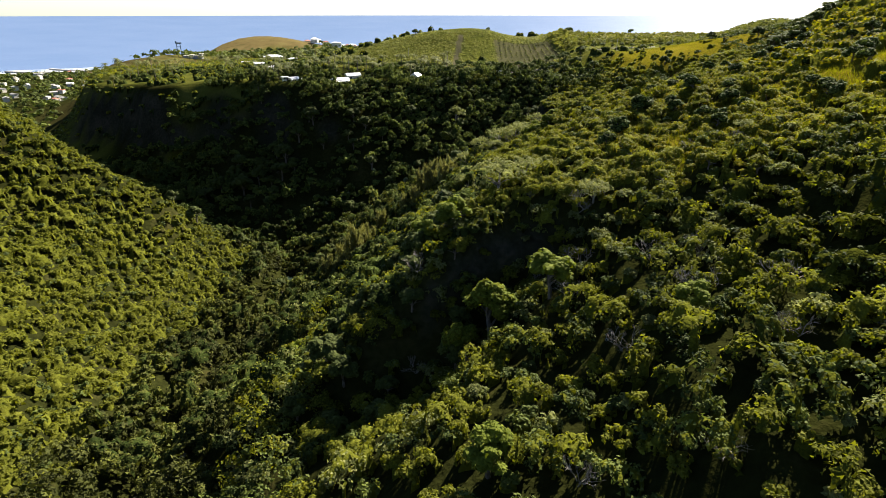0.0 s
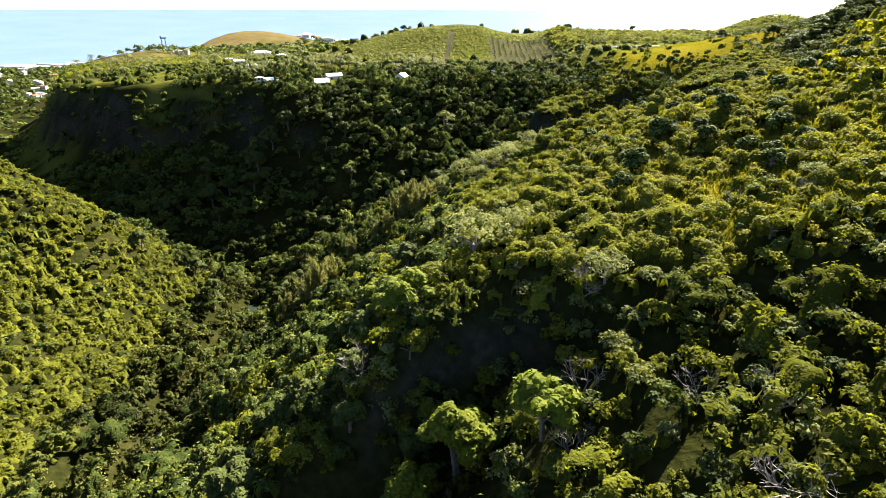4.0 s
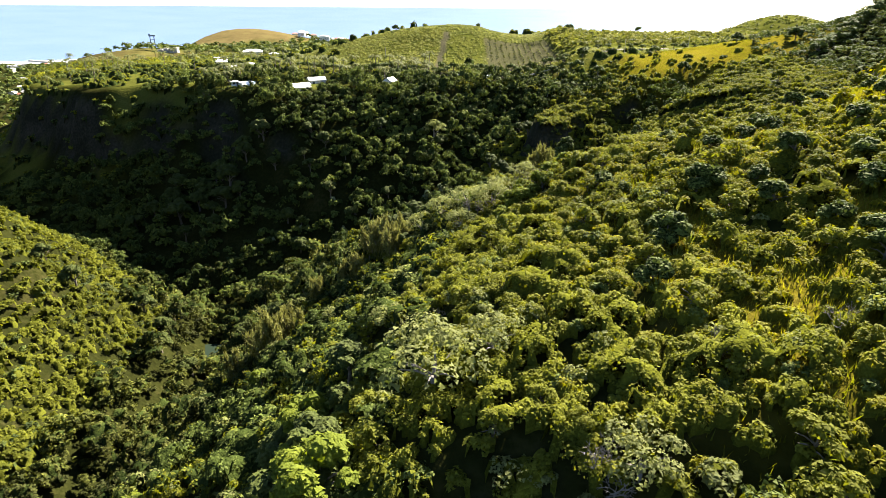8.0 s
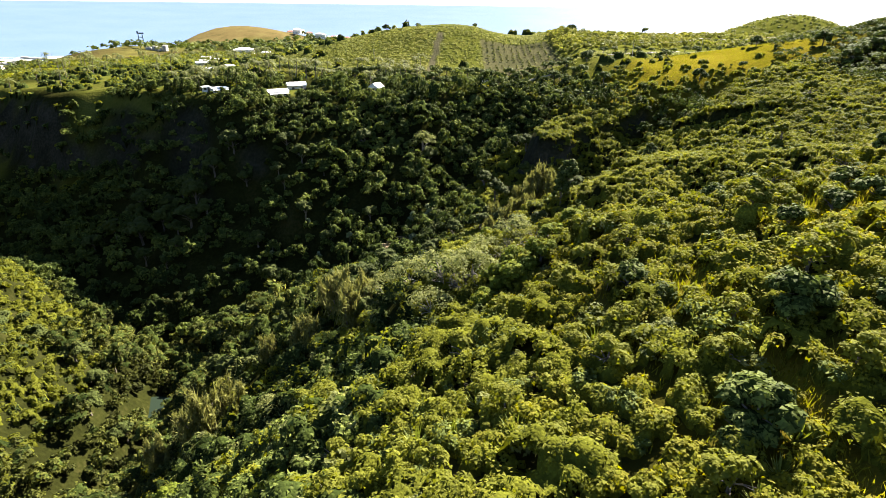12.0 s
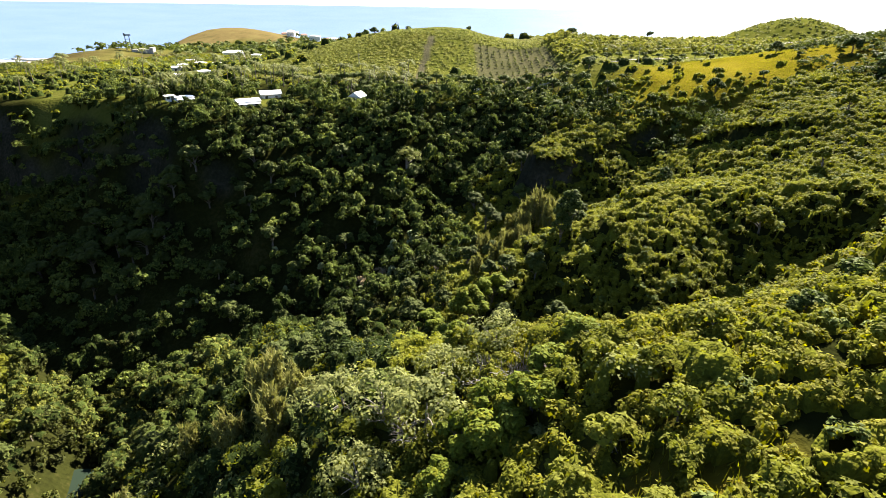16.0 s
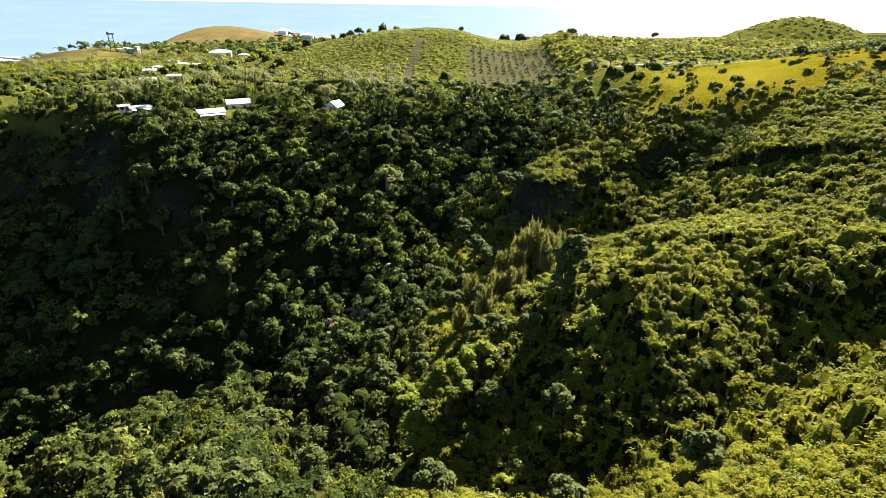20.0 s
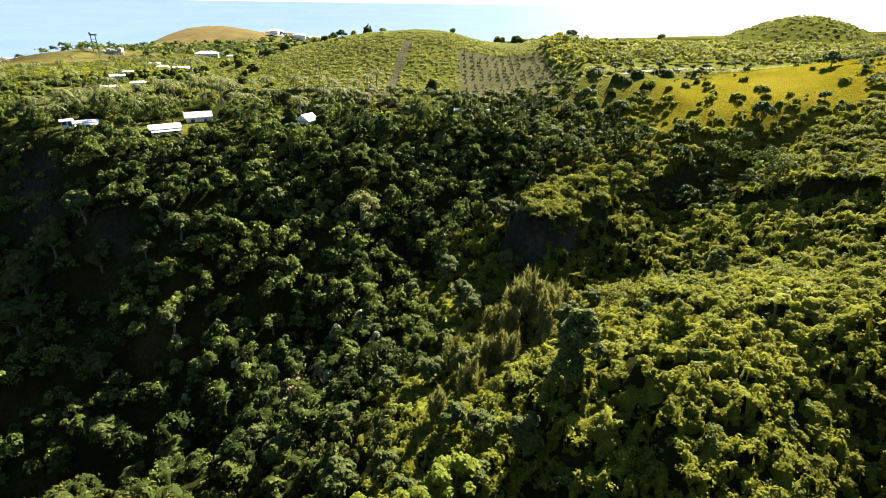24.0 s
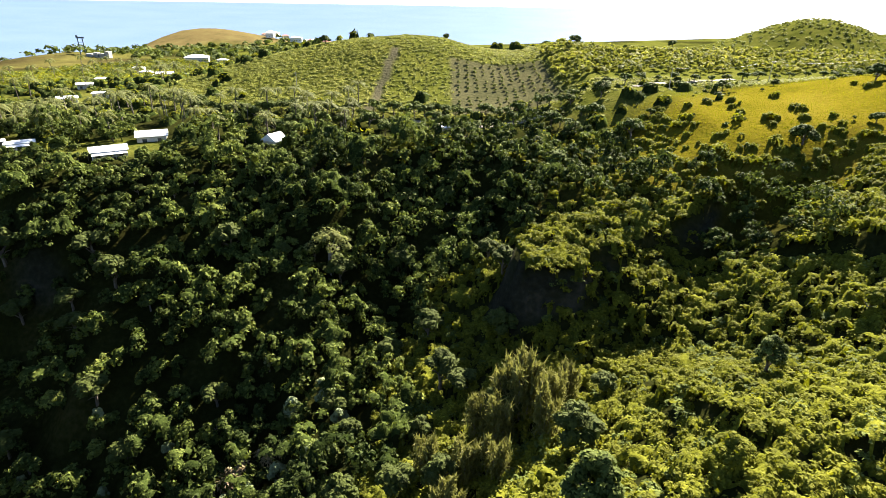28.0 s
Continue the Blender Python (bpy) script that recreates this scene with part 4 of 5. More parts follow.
def free(count, box, keep, seed, least=3.0):
    rnd = random.Random(seed)
    out = []
    for _ in range(count * 40):
        x, y = rnd.uniform(box[0], box[1]), rnd.uniform(box[2], box[3])
        if keep(x, y) and all((x - a) ** 2 + (y - b) ** 2 > least ** 2 for a, b in out):
            out.append((x, y))
            if len(out) == count:
                break
    return out


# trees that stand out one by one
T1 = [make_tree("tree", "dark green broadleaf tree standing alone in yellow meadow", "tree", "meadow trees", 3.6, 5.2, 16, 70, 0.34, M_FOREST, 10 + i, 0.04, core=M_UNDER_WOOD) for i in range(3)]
put(T1, [(86, 362, 1.15), (123, 357, 0.75), (116, 301, 1.0), (133, 303, 0.6), (152, 332, 0.95), (135, 350, 0.5), (103, 480, 1.1), (-21, 451, 0.9), (35.6, 470, 0.65), (150, 470, 0.8), (166, 309, 1.1), (112, 366, 0.6), (94, 338, 0.5)], sink=0.4)
T2 = [make_tree("tree", "round green tree rising above the scrub slope", "tree", "slope trees", 3.8, 6.5, 16, 70, 0.34, M_SCRUB, 20 + i, 0.2, core=M_UNDER) for i in range(3)]
put(T2, [(83, 203, 0.8), (62, 218, 0.7), (96, 246, 0.7), (104, 220, 0.8), (70, 152, 0.8), (82, 150, 0.7), (92, 162, 0.9), (44, 126, 0.6), (110, 262, 0.7), (128, 250, 0.8)])
T3 = [make_tree("lime_tree", "bright lime-green leafy tree on the ravine side", "tree", "lime-green trees", 3.4, 6.6, 16, 70, 0.3, M_LIME, 30 + i, 0.25, core=M_LIME) for i in range(3)]
T9 = [make_tree("lime_tree", "tall bright green leafy tree in the shaded hollow", "tree", "lime-green trees", 4.6, 10.5, 30, 75, 0.27, M_LIME, 36 + i, 0.02, core=M_UNDER) for i in range(2)]
put(T9, [(6.8, 66, 1.0), (2.5, 64, 0.75), (25, 198, 1.15)], sink=0.4)
put(T3, [(17, 205, 1.1), (30, 203, 1.2), (20, 193, 1.1), (-3, 93, 0.9), (14, 63, 1.0), (4, 36, 0.8), (24, 46, 0.6), (1.5, 78, 1.0), (-2, 84, 0.8), (-38, 112, 0.8), (-30, 96, 0.7), (-22, 130, 0.7)])
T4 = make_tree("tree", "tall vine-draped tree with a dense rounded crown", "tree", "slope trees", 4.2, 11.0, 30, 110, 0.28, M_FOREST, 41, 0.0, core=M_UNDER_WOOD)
put([T4], [(47.5, 215, 0.95), (45.5, 212, 0.7), (76, 236, 0.6)], sink=0.6)
T5 = make_tree("tree", "tall pale-trunked tree with an open olive crown", "tree", "", 5.2, 12.0, 18, 85, 0.3, M_GREY, 42, 0.42, M_TWIG, 0.8)
put([T5], [(7, 295, 1.05)], sink=0.6)
T6 = [make_tree("grey_shrub", "grey-olive half-bare shrub on the spur's rim", "shrub", "half-bare shrubs", 3.4, 4.6, 16, 60, 0.17, M_GREY, 43 + i, 0.3, M_TWIG, 0.85) for i in range(2)]
put(T6, [(9, 86.5, 1.35), (14, 89, 0.8), (5, 101, 0.8), (18, 135, 1.0), (14, 138, 1.0), (10, 142, 0.9), (20, 140, 0.8), (13, 131, 0.8), (6, 148, 0.9), (24, 143, 0.8), (22, 76, 0.8), (-18, 118, 0.8), (-10, 140, 0.8), (46, 84, 0.5)])
C1 = [make_plume("casuarina_tree", "feathery grey-green casuarina with upright plumes", 2.6, 9.5, 10, 190, M_CASU, 50 + i) for i in range(3)]
put(C1, [(46, 245, 1.45), (42, 241, 1.2), (50, 243, 1.15), (44, 248, 1.3), (39, 244, 1.05), (48, 239, 1.1), (53, 247, 1.0), (37, 236, 1.1), (34, 229, 1.0), (31, 239, 0.95), (41, 234, 1.0), (-3, 161, 1.2), (-8, 157, 1.0), (-12, 163, 0.9), (2, 155, 0.9), (0, 150, 1.0), (-6, 166, 1.1), (-26, 149, 1.5), (-30, 152, 1.2), (-23, 154, 1.2), (-34, 148, 1.0), (-20, 168, 0.9), (28, 222, 0.8)], sink=0.4)
D1 = [make_dead("dead_shrub", 2.2, 3.0, 60 + i, "leafless grey shrub of tangled dry twigs") for i in range(3)]
put(D1, [(25, 136.5, 1.2), (23, 138, 1.1), (17, 134.5, 1.1), (15, 137, 1.0), (29, 57, 1.3), (26, 50, 1.3), (33, 48, 1.1), (18, 66, 1.3), (16, 60, 1.2), (4, 58, 1.2), (-4, 76, 1.2), (18, 46, 1.1), (11, 33, 1.0), (14, 72, 1.0), (20, 76, 1.0), (-9, 82, 1.0), (-14, 101, 1.0), (29.5, 84, 0.8), (20, 77.5, 0.8), (-11, 260, 1.1), (-6, 188, 1.0), (9, 98, 0.7), (25, 60, 1.0), (30, 40, 1.0), (36, 36, 0.9), (-4, 66, 1.0), (2, 78, 0.9), (44, 82, 0.7), (38, 84, 0.7), (20, 30, 0.8), (12, 270, 1.0)], sink=0.1)
P1 = make_palm("dead_palm", "dried straw-coloured palm fronds above the green canopy", 2.5, 18, 3.4, M_STRAW, 70, "", "palm tree")
put([P1], [(-4, 252, 1.1), (-8, 250, 0.9), (1, 256, 0.9)], sink=-0.5)
V1 = [make_tree("vine_mound", "pale grey-green creeper smothering a dead trunk", "creeper", "creeper-covered trunks", 1.7, 5.5, 12, 60, 0.3, M_VINE, 80 + i, 0.05, core=M_VINE) for i in range(2)]
put(V1, [(0, 246, 1.2), (-5, 246, 1.1), (5, 248, 1.2), (-10, 246, 1.0), (10, 251, 1.1), (10, 266, 1.5), (4, 262, 1.3), (14, 259, 1.1), (-18, 256, 0.8), (-34, 262, 0.7), (-28, 250, 0.7), (-46, 254, 0.6), (-2, 270, 0.7), (20, 272, 0.6), (-56, 250, 0.6), (8, 244, 0.8), (-8, 240, 0.7)], sink=0.3)
T8 = [make_tree("bush", "bright yellow-green feathery bush at the spur's rim", "bush", "feathery bushes", 2.6, 3.8, 14, 90, 0.2, M_LIME, 95 + i, 0.1, core=M_UNDER) for i in range(2)]
put(T8, [(23, 131, 1.0), (25.5, 132.5, 0.9), (20.5, 132, 0.9), (27, 135, 0.8), (23, 134, 0.9), (19, 129, 0.7), (30, 138, 0.7), (16, 152, 0.7), (21, 147, 0.8)], sink=0.2)
A1 = make_agave(90)
put([A1], [(15, 106), (11, 104), (37, 99), (32, 98), (34, 100), (12.5, 106), (17, 109), (13, 111), (19, 104), (26, 112), (30, 96), (10, 108), (41, 96), (28, 92)], (0.8, 1.3), 0.0)

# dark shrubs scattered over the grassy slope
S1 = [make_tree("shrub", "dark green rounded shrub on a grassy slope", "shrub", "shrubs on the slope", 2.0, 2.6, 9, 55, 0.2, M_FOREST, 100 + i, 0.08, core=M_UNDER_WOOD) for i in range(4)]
put(S1, [(39, 110, 1.2), (43, 103, 1.1), (46, 98, 0.9), (32, 101, 1.3), (38, 109, 0.9), (30, 118, 1.1), (31, 100, 1.0), (77, 105, 1.3), (63, 92, 1.2), (49, 111, 1.2), (28, 93, 1.0), (55, 108, 0.9), (60, 118, 1.0), (50, 124, 0.9)], sink=0.1)
put(S1, free(90, (44, 130, 70, 165), lambda x, y: meadow_at(x, y) > 0.15 or random.random() < 0.3, 5), (0.6, 1.2), 0.1)
put(S1, free(12, (84, 178, 286, 362), lambda x, y: meadow_at(x, y) > 0.25, 6, 9.0), (0.25, 0.5), 0.1)
S2 = [make_tree("shrub", "yellow-green leafy shrub in the scrub", "shrub", "shrubs on the spur", 1.7, 2.2, 9, 60, 0.17, M_SCRUB, 110 + i, 0.05) for i in range(3)]
put(S2, free(150, (-4, 60, 70, 150), lambda x, y: True, 7, 2.4), (0.7, 1.3), 0.15)
# crown and core both use the shade-darkened leaf colour
T7 = [make_tree("tree", "green tree in the ravine woods", "tree", "ravine trees", 3.0, 6.0, 12, 55, 0.36, M_TREE_SHADE, 120 + i, 0.2, core=M_TREE_SHADE) for i in range(4)]
put(T7, [(-52, 199, 1.1), (-50, 178, 1.0), (-66, 176, 1.1), (-70, 186, 1.0), (-50, 186, 1.0), (-58, 174, 0.9)], sink=0.3)
put(T7, free(14, (-14, 10, 150, 190), lambda x, y: x < 8 - 0.2 * (y - 150), 19, 4.0), (0.55, 0.95), 0.3)
put(T7, [(-128 + 5 * i + 2 * (i % 3), 282 + 6 * (i % 4) - 0.6 * i, 1.5 + 0.12 * (i % 5)) for i in range(12)], sink=0.3)
put(T7, free(26, (-24, 4, 58, 100), lambda x, y: True, 18, 4.5), (0.6, 1.0), 0.3)
put(T7, free(90, (-110, 60, 170, 300), lambda x, y: 25 < at(x, y) < 70, 8, 5.5), (0.7, 1.4), 0.3)


# ---- things: the plateau's houses, the coast and the ravine ----
def box_mesh(x0, x1, y0, y1, z0, z1):
    v = [(x0, y0, z0), (x1, y0, z0), (x1, y1, z0), (x0, y1, z0), (x0, y0, z1), (x1, y0, z1), (x1, y1, z1), (x0, y1, z1)]
    f = [(0, 3, 2, 1), (4, 5, 6, 7), (0, 1, 5, 4), (1, 2, 6, 5), (2, 3, 7, 6), (3, 0, 4, 7)]
    return np.array(v, float), np.array(f)


def join(*meshes):
    V, F, n = [], [], 0
    for v, f in meshes:
        V.append(v); F.append(f + n); n += len(v)
    return np.concatenate(V), np.concatenate(F)


def roof_mesh(w, d, z, rise, over, hip, thick=0.18):
    """A pitched roof slab of even thickness, gabled or hipped, ridge along x."""
    a, b = w / 2 + over, d / 2 + over
    r = a - (b if hip else 0) * 0.9
    top = [(-a, -b, z), (a, -b, z), (a, b, z), (-a, b, z), (-r, 0, z + rise), (r, 0, z + rise)]
    low = [(x, y, h - thick) for x, y, h in top]
    f = [(0, 1, 5, 4), (2, 3, 4, 5), (1, 2, 5, 5), (3, 0, 4, 4), (7, 6, 10, 11), (9, 8, 11, 10), (0, 6, 7, 1), (1, 7, 8, 2), (2, 8, 9, 3), (3, 9, 6, 0)]
    return np.array(top + low, float), f


def poly(name, v, f, material, parent, label=""):
    me = bpy.data.meshes.new(name)
    me.from_pydata([tuple(p) for p in v], [], [tuple(dict.fromkeys(q)) for q in f])
    me.materials.append(material)
    ob = new(name, me)
    ob.parent = parent
    return tagged(ob, label) if label else ob


def make_house(label, w, d, h, rise, hip, wall_mat, roof_material, veranda=0.0, group="houses on the plateau"):
    """Walls with real thickness, set-back windows and door, a roof with eaves, and a veranda on posts."""
    ob = root("house", label, "house", group)
    t = 0.22
    v, f = join(box_mesh(-w / 2, w / 2, -d / 2, -d / 2 + t, -1.5, h), box_mesh(-w / 2, w / 2, d / 2 - t, d / 2, -1.5, h), box_mesh(-w / 2, -w / 2 + t, -d / 2 + t, d / 2 - t, -1.5, h), box_mesh(w / 2 - t, w / 2, -d / 2 + t, d / 2 - t, -1.5, h))
    poly("wall", v, f, wall_mat, ob)
    if not hip:
        g = [(-w / 2, -d / 2, h), (-w / 2, d / 2, h), (-w / 2, 0, h + rise * 0.92), (w / 2, -d / 2, h), (w / 2, d / 2, h), (w / 2, 0, h + rise * 0.92)]
        poly("gable", g, [(0, 1, 2), (3, 5, 4)], wall_mat, ob)
    v, f = roof_mesh(w, d, h + 0.1, rise, 0.5, hip)
    poly("roof", v, f, roof_material, ob)
    n = max(2, int(w / 2.8))
    for i in range(n):
        x = -w / 2 + w * (i + 0.5) / n
        if i == n // 2:
            v, f = box_mesh(x - 0.5, x + 0.5, -d / 2 - 0.03, -d / 2 + 0.05, 0, 2.1)
            poly("door", v, f, M_BARK, ob)
        else:
            v, f = box_mesh(x - 0.6, x + 0.6, -d / 2 - 0.03, -d / 2 + 0.05, 0.95, 2.15)
            win = poly("window", v, f, M_GLASS, ob)
            v, f = box_mesh(x - 0.7, x + 0.7, -d / 2 - 0.09, -d / 2 - 0.031, 0.85, 0.95)
            poly("sill", v, f, M_WHITE, win)
    if veranda:
        v = [(-w / 2, -d / 2, h - 0.05), (w / 2, -d / 2, h - 0.05), (w / 2, -d / 2 - veranda, h - 0.6), (-w / 2, -d / 2 - veranda, h - 0.6)]
        v = v + [(x, y, z - 0.1) for x, y, z in v]
        poly("veranda_roof", v, [(0, 3, 2, 1), (4, 5, 6, 7), (0, 1, 5, 4), (2, 3, 7, 6), (1, 2, 6, 5), (3, 0, 4, 7)], roof_material, ob)
        for i in range(4):
            x = -w / 2 + 0.15 + (w - 0.3) * i / 3
            v, f = box_mesh(x - 0.07, x + 0.07, -d / 2 - veranda + 0.05, -d / 2 - veranda + 0.19, -1.5, h - 0.62)
            poly("post", v, f, M_WHITE, ob)
    return ob


def stand(ob, x, y, turn, dz=0.0):
    ob.matrix_basis = pose(x, y, at(x, y) + dz, 0, 0, turn)
    return ob


stand(make_house("white house with a broad white sheet-metal roof at the cliff's edge", 8.6, 5.0, 2.6, 1.0, False, M_CREAM, M_TIN, 1.6), -59, 327, 32, -1.0)
stand(make_house("large house with a white sheet roof among palms", 8.0, 5.6, 2.8, 1.3, False, M_CREAM, M_TIN), -54, 342, 24, -1.2)
stand(make_house("house end with a steep pale gable roof behind trees", 4.2, 5.0, 2.8, 1.9, False, M_CREAM, M_TIN), -16, 338, 60, -1.6)
stand(make_house("low white bungalow with a flat pale roof on a lawn", 6.6, 3.6, 2.3, 0.5, True, M_WHITE, M_TIN, 1.6), -86, 331, 36, -0.6)
stand(make_house("small white outbuilding beside the bungalow", 3.0, 2.6, 2.2, 0.4, True, M_WHITE, M_TIN), -91.5, 330, 36, 0.1)
for x, y, w, a in ((-122, 411, 7, 32), (-113, 420, 6, 20), (-150, 470, 7, 30), (-196, 655, 13, 20), (-216, 664, 10, 10), (-178, 648, 9, 30), (-252, 858, 26, 16), (-226, 868, 12, 5), (36, 353, 4.5, 10), (-170, 520, 8, 18), (-240, 700, 9, 12)):
    stand(make_house("pale-roofed house half hidden by garden trees", w, w * 0.6, 3.0 if w < 20 else 5.0, w * 0.1, w % 2 == 0, M_CREAM, M_TIN), x, y, a, 0.05 * w - 0.9)
# white villas on the far slope beside the dry hill
rnd = random.Random(3)
base = [make_house("white villa among trees on the far slope", 14, 11, 6.0, 2.0, True, M_WHITE, M_TIN, 0, "far villas"), make_house("pale villa with a red tile roof on the far slope", 13, 10, 5.0, 2.2, True, M_CREAM, M_RED, 0, "far villas")]
spots = [(-250 + rnd.uniform(-60, 70), 1290 + rnd.uniform(-60, 60)) for _ in range(16)]
for i, (x, y) in enumerate(spots):
    b = base[i % 2]
    m = pose(x, y, at(x, y) + 3.0, 0, 0, rnd.uniform(-30, 30))
    if i < 2:
        b.matrix_basis = m
    else:
        copy_thing(b, m)
# the town on the coastal plain
town = [make_house("pale town house with a light sheet roof near the shore", 11, 8, 5, 1.6, i == 1, M_CREAM, (M_TIN, M_RED, M_CONC)[i], 0, "town houses") for i in range(3)]
spots = [(x, y) for x, y in ((rnd.uniform(-1120, -560), rnd.uniform(760, 1640)) for _ in range(900)) if -30 < at(x, y) < -8 and 700 < 0.87 * y - 0.5 * x < 1900][:150]
for i, (x, y) in enumerate(spots):
    b = town[(2, 2, 1, 2, 0, 2, 2)[i % 7]]
    m = pose(x, y, at(x, y) + 1.5, 0, 0, rnd.uniform(0, 180))
    if b.name in STOOD:
        copy_thing(b, m)
    else:
        b.matrix_basis = m
        STOOD.add(b.name)

# coconut palms and banana clumps round the houses
K = [make_palm("coconut_palm", "coconut palm with shiny drooping fronds among the houses", 6.5 + i, 16, 3.6, M_PALM, 200 + i, "coconut palms") for i in range(3)]
put(K, free(70, (-115, 5, 334, 385), lambda x, y: clear_at(np.array([x]), np.array([y]))[0] < 0.5, 11, 3.2), (0.7, 1.15), 0.2)
put(K, free(90, (-330, -70, 385, 760), lambda x, y: at(x, y) > 40 and not (x < -290 and y > 600), 12, 5.0), (0.9, 1.4), 0.2)
# hedges and trees at the hill's foot and the plateau's rim
HT = [make_tree("tree", "dense dark green tree in the belt below the hill", "tree", "belt trees", 3.3, 4.6, 11, 36, 0.5, M_FOREST, 220 + i, 0.12) for i in range(4)]
belt = [(-84 + i * 3.6, 398 - 26 * math.sin(min(1, i / 14) * 1.4) + rnd.uniform(-1.5, 1.5)) for i in range(46)]
belt = [(x, y if x < 5 else 370 + rnd.uniform(-3, 3)) for x, y in belt]
put(HT, belt, (0.7, 1.15), 0.3)
put(HT, free(60, (-30, 92, 306, 366), lambda x, y: clear_at(np.array([x]), np.array([y]))[0] < 0.5 and x + 0.5 * y < 262, 13, 4.0), (0.7, 1.2), 0.3)
put(S1, [(-68 + 3.0 * i + 0.8 * (i % 2), 319.5 + 0.9 * (i % 3) + 0.35 * abs(i - 4), 0.75 + 0.1 * (i % 3)) for i in range(8)] + [(-96 + 2.8 * i, 324.5 + 0.7 * (i % 2), 0.6) for i in range(7)] + [(-20 + 2.6 * i, 331 + 0.8 * (i % 2), 0.9) for i in range(5)], sink=0.2)
put(HT, free(44, (-180, -10, 310, 330), lambda x, y: abs(x + 59) > 9 and abs(x + 88) > 12 and at(x, y) > 70, 14, 3.0), (0.45, 0.8), 0.3)
put(HT, [(90 + 6.5 * i, 372 + 1.2 * i + rnd.uniform(-2, 2)) for i in range(18)], (0.5, 0.9), 0.3)

# rows of young trees in the orchard
O = make_tree("orchard_tree", "small round orchard tree planted in a row", "orchard tree", "orchard rows", 1.1, 1.7, 5, 18, 0.4, M_CROP, 240, 0.2)
put([O], [(40.5 + 3.6 * i + rnd.uniform(-0.4, 0.4), 379 + 4.2 * j + rnd.uniform(-0.5, 0.5)) for i in range(11) for j in range(12) if rnd.random() < 0.85], (0.5, 0.8), 0.1)

# a field road, a power line, and poles
def strip(name, pts, wide, material, label, category, lift=0.25):
    V, F = [], []
    for i, (x, y) in enumerate(pts):
        a, b = Vector(pts[max(i - 1, 0)]), Vector(pts[min(i + 1, len(pts) - 1)])
        n = (b - a).orthogonal().normalized() * wide / 2
        V += [(x + n.x, y + n.y, at(x + n.x, y + n.y) + lift), (x - n.x, y - n.y, at(x - n.x, y - n.y) + lift), (x - n.x, y - n.y, at(x, y) - 0.6), (x + n.x, y + n.y, at(x, y) - 0.6)]
    for i in range(len(pts) - 1):
        for k in range(4):
            F.append((4 * i + k, 4 * i + (k + 1) % 4, 4 * i + 4 + (k + 1) % 4, 4 * i + 4 + k))
    ob = link_mesh(name, np.array(V), np.array(F), material)
    return tagged(ob, label, category, kind="structure")


strip("road", [(98 + 2.5 * i, 366 + 1.2 * i + 1.5 * math.sin(i * 0.6)) for i in range(18)], 2.6, M_ROAD, "pale unpaved field road above the meadow", "road")
strip("road", [(13 + 3.2 * i, 364 + 1.0 * math.sin(i * 0.5)) for i in range(20)], 2.4, M_ROAD, "pale unpaved lane below the hill", "road")


def make_pole(x, y, h):
    ob = root("utility_pole", "thin grey wooden power pole beside the field", "pole", "power line")
    v, f = tubes([[((0, 0, -0.5), 0.13), ((0, 0, h), 0.09)]], 6)
    part("mast", v, f, M_CONC, ob)
    v, f = box_mesh(-0.7, 0.7, -0.05, 0.05, h - 0.5, h - 0.38)
    part("crossarm", v, f, M_CONC, ob)
    return stand(ob, x, y, 20)


poles = [(108, 362, 7), (146, 372, 7), (190, 380, 7), (-24, 402, 5), (-60, 366, 7)]
for p in poles:
    make_pole(*p)
for a, b in ((0, 1), (1, 2)):
    p, q = Vector((*poles[a][:2], at(*poles[a][:2]) + 6.9)), Vector((*poles[b][:2], at(*poles[b][:2]) + 6.9))
    v, f = tubes([[(p.lerp(q, i / 12) - Vector((0, 0, 1.2 * math.sin(math.pi * i / 12))), 0.03) for i in range(13)]], 4)
    tagged(part("power_cable", v, f, M_WHITE, None), "thin slack power cable between poles", "cable", "power line")

# the twin-legged tower and works on the headland
tw = root("steel_tower", "dark steel portal tower on the headland above the sea", "tower")
for s in (-1, 1):
    v, f = tubes([[((s * 4.0, 0, -2), 1.1), ((s * 3.4, 0, 26), 0.9)]], 4)
    part("leg", v, f, M_STEEL, tw)
for z in (12, 19):
    v, f = box_mesh(-3.6, 3.6, -0.4, 0.4, z, z + 0.8)
    part("brace", v, f, M_STEEL, tw)
v, f = box_mesh(-5.5, 6.5, -1.2, 1.2, 25.5, 28)
part("head_beam", v, f, M_STEEL, tw)
v, f = box_mesh(-5.5, -2.5, -1.0, 1.0, 28.004, 30.5)
part("winch_house", v, f, M_STEEL, tw)
stand(tw, -405, 892, 25)
tw.scale = (0.72, 0.72, 0.72)
wk = root("works_building", "low concrete works building beside the tower", "building")
for i, (x, w, h) in enumerate(((14, 16, 5), (32, 12, 8), (48, 14, 6), (62, 10, 11))):
    v, f = box_mesh(x - w / 2, x + w / 2, -6, 6, -4, h)
    b = poly("block", v, f, M_CONC, wk)
    v, f = box_mesh(x - w / 2 - 0.5, x + w / 2 + 0.5, -6.5, 6.5, h + 0.004, h + 0.6)
    poly("roof", v, f, M_CREAM, b)
stand(wk, -398, 884, -8)
wk.scale = (0.5, 0.5, 0.5)


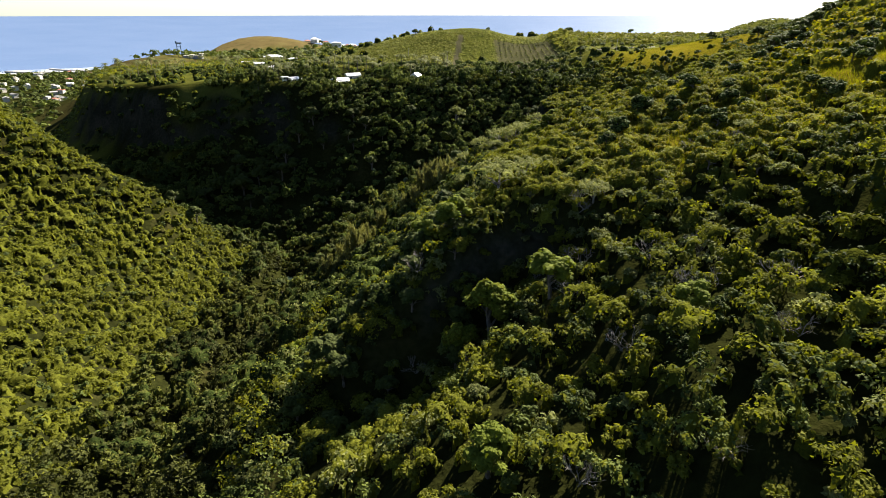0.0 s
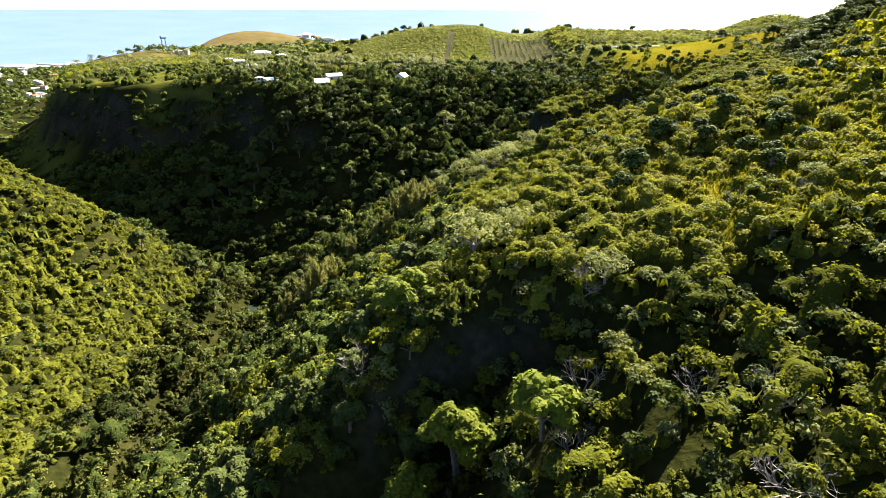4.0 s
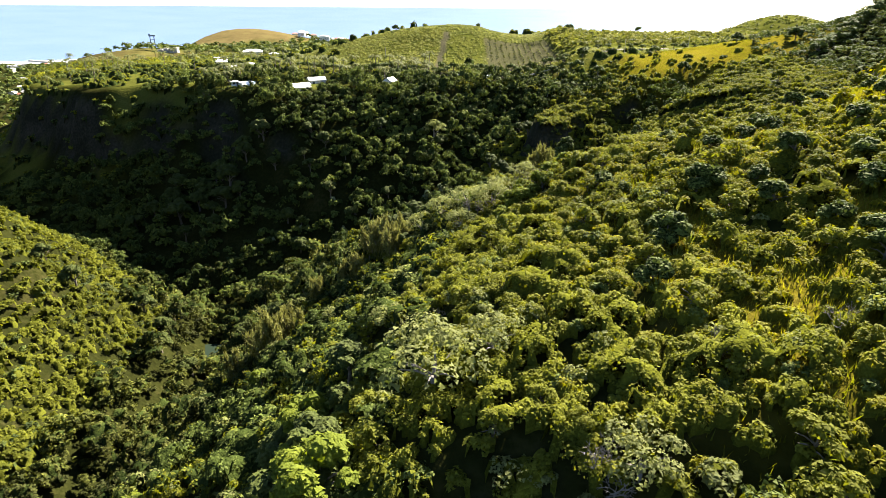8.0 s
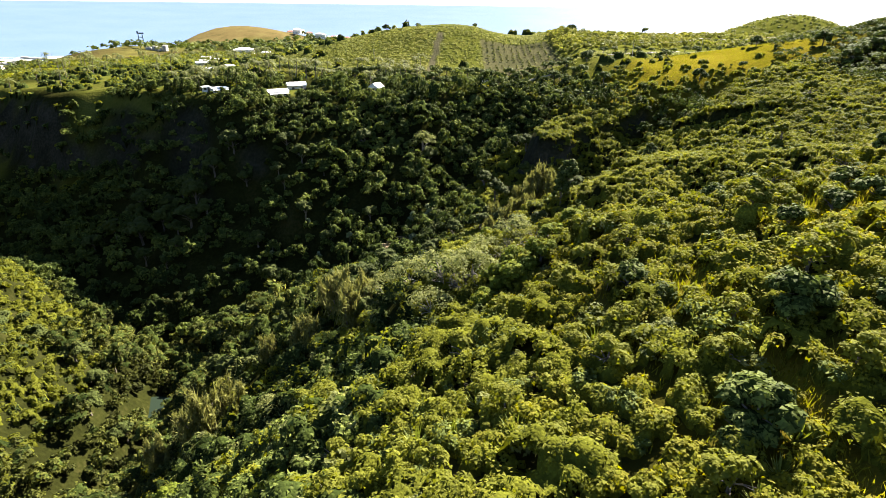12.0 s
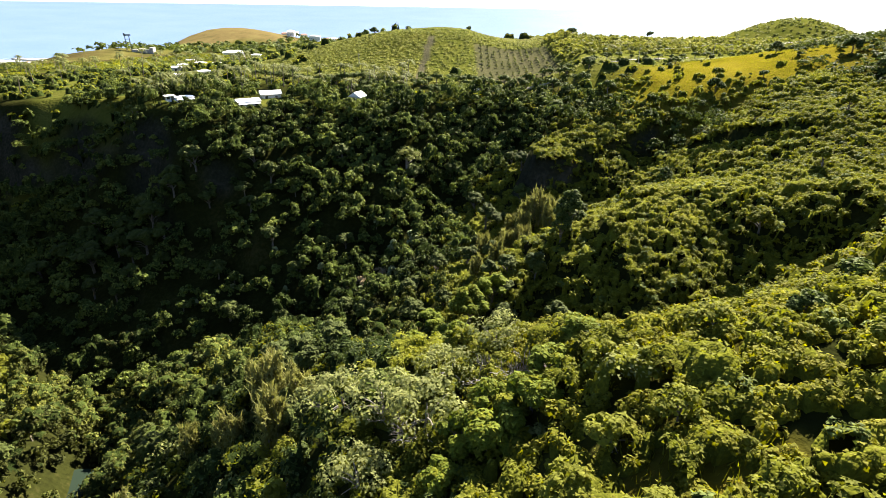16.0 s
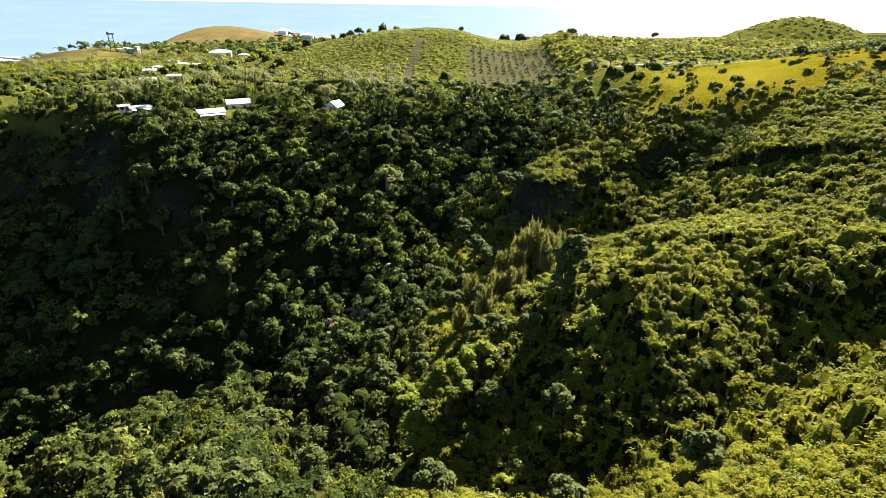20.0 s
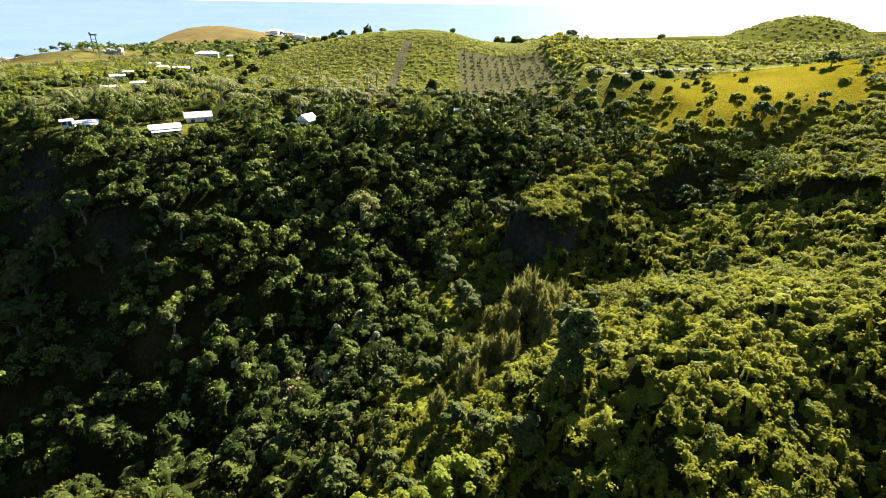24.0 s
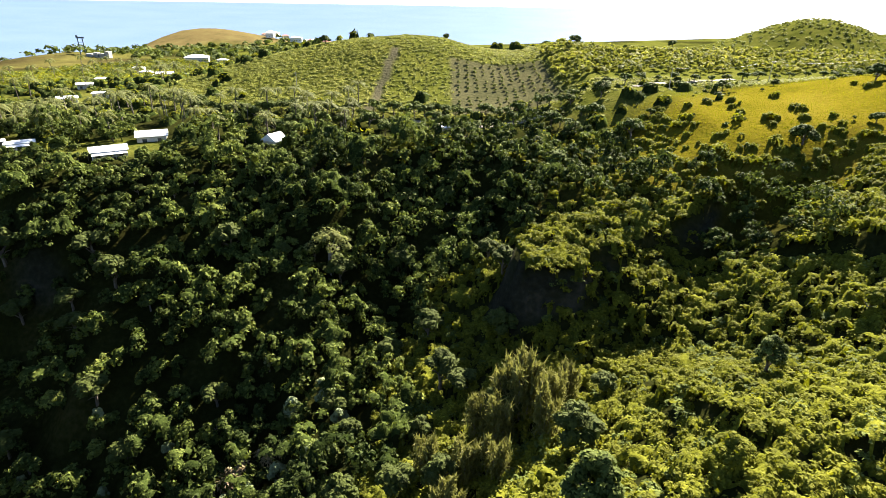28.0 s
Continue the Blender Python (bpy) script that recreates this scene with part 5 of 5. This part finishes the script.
def make_rock(name, size, seed, material, label, category, group="", cuts=3):
    """A broken stone: a ball pushed in and out in flat steps."""
    bm = bmesh.new()
    bmesh.ops.create_icosphere(bm, subdivisions=cuts, radius=1.0)
    for v in bm.verts:
        p = v.co * 1.7 + Vector((seed * 3.1, seed * 1.7, 0))
        k = 1 + 0.34 * noise.noise(p) + 0.16 * noise.noise(p * 2.7) + 0.07 * noise.noise(p * 6)
        v.co = Vector((v.co.x * size[0], v.co.y * size[1], v.co.z * size[2])) * k
    me = bpy.data.meshes.new(name)
    bm.to_mesh(me); bm.free()
    me.materials.append(material)
    return tagged(new(name, me), label, category, group)


# a dense dark clump on the ridge to the sea side
put(HT, [(158 + 3.2 * i, 280 + 2.2 * i + rnd.uniform(-2, 2)) for i in range(14)], (0.9, 1.3), 0.4)
# small shrubs that cling on top of the nose
put(S2, [(52, 278, 1.4), (56, 277, 1.2), (54, 282, 1.3), (60, 279, 1.2), (63, 284, 1.3), (50, 281, 1.0), (58, 286, 1.3), (66, 281, 1.3), (70, 286, 1.4), (55, 288, 1.4)], sink=0.2)

# stones in the stream bed, and the pool
for i in range(46):
    t = i / 46
    y = 60 + 62 * t + rnd.uniform(-2, 2)
    x = -49.5 - 3.5 * t + rnd.uniform(-3.0, 3.0)
    s = rnd.uniform(0.4, 1.1)
    o = make_rock("boulder", (s, s * rnd.uniform(0.7, 1.1), s * 0.7), i * 0.37, M_STONE, "pale grey rounded boulder in the stream bed", "boulder", "stream boulders", 2)
    o.matrix_basis = pose(x, y, at(x, y) + 0.3, 0, 0, rnd.uniform(0, 360))
N = 40
ring = [(-60.5 + (4.2 + 0.9 * math.sin(3 * a)) * math.cos(a), 189 + (6.5 + 1.2 * math.cos(2 * a)) * math.sin(a), 0) for a in (2 * math.pi * i / N for i in range(N))]
pz = at(-60, 189) + 0.9
poly("water", [(x, y, pz) for x, y, _ in ring] + [(x, y, pz - 2.5) for x, y, _ in ring], [tuple(range(N)), tuple(range(2 * N - 1, N - 1, -1))] + [(i, i + N, (i + 1) % N + N, (i + 1) % N) for i in range(N)], M_POND, None)
tagged(bpy.context.scene.objects["water.001"], "still dark green pool on the ravine floor", "pool", kind="structure")

# surf, moles and jetty at the harbour
def shore_at(x):
    return (1990 + 0.5 * x) / 0.87


for k, (off, wide) in enumerate(((8, 22), (48, 12), (95, 9))):
    pts = [(x, shore_at(x) + off + 6 * math.sin(x * 0.02 + k)) for x in np.linspace(-1500, -650, 60)]
    V, F = [], []
    for i, (x, y) in enumerate(pts):
        w = wide * (0.6 + 0.4 * math.sin(i * 1.3 + k))
        V += [(x, y - w, SEA + 0.8), (x, y + w, SEA + 0.8), (x, y + w, SEA - 0.5), (x, y - w, SEA - 0.5)]
    for i in range(len(pts) - 1):
        for j in range(4):
            F.append((4 * i + j, 4 * i + 4 + j, 4 * i + 4 + (j + 1) % 4, 4 * i + (j + 1) % 4))
    tagged(link_mesh("surf", np.array(V), np.array(F), M_FOAM), "white surf breaking along the beach", "surf", kind="structure")
for x, y, l, a in ((-1090, 1660, 150, 155), (-1180, 1600, 120, 160)):
    v, f = box_mesh(-l / 2, l / 2, -5, 5, -3, 4)
    q = poly("jetty", v, f, M_CONC, None)
    q.matrix_basis = pose(x, y, SEA + 1, 0, 0, a)
    tagged(q, "dark grey stone harbour mole in the sea", "jetty", "harbour moles")
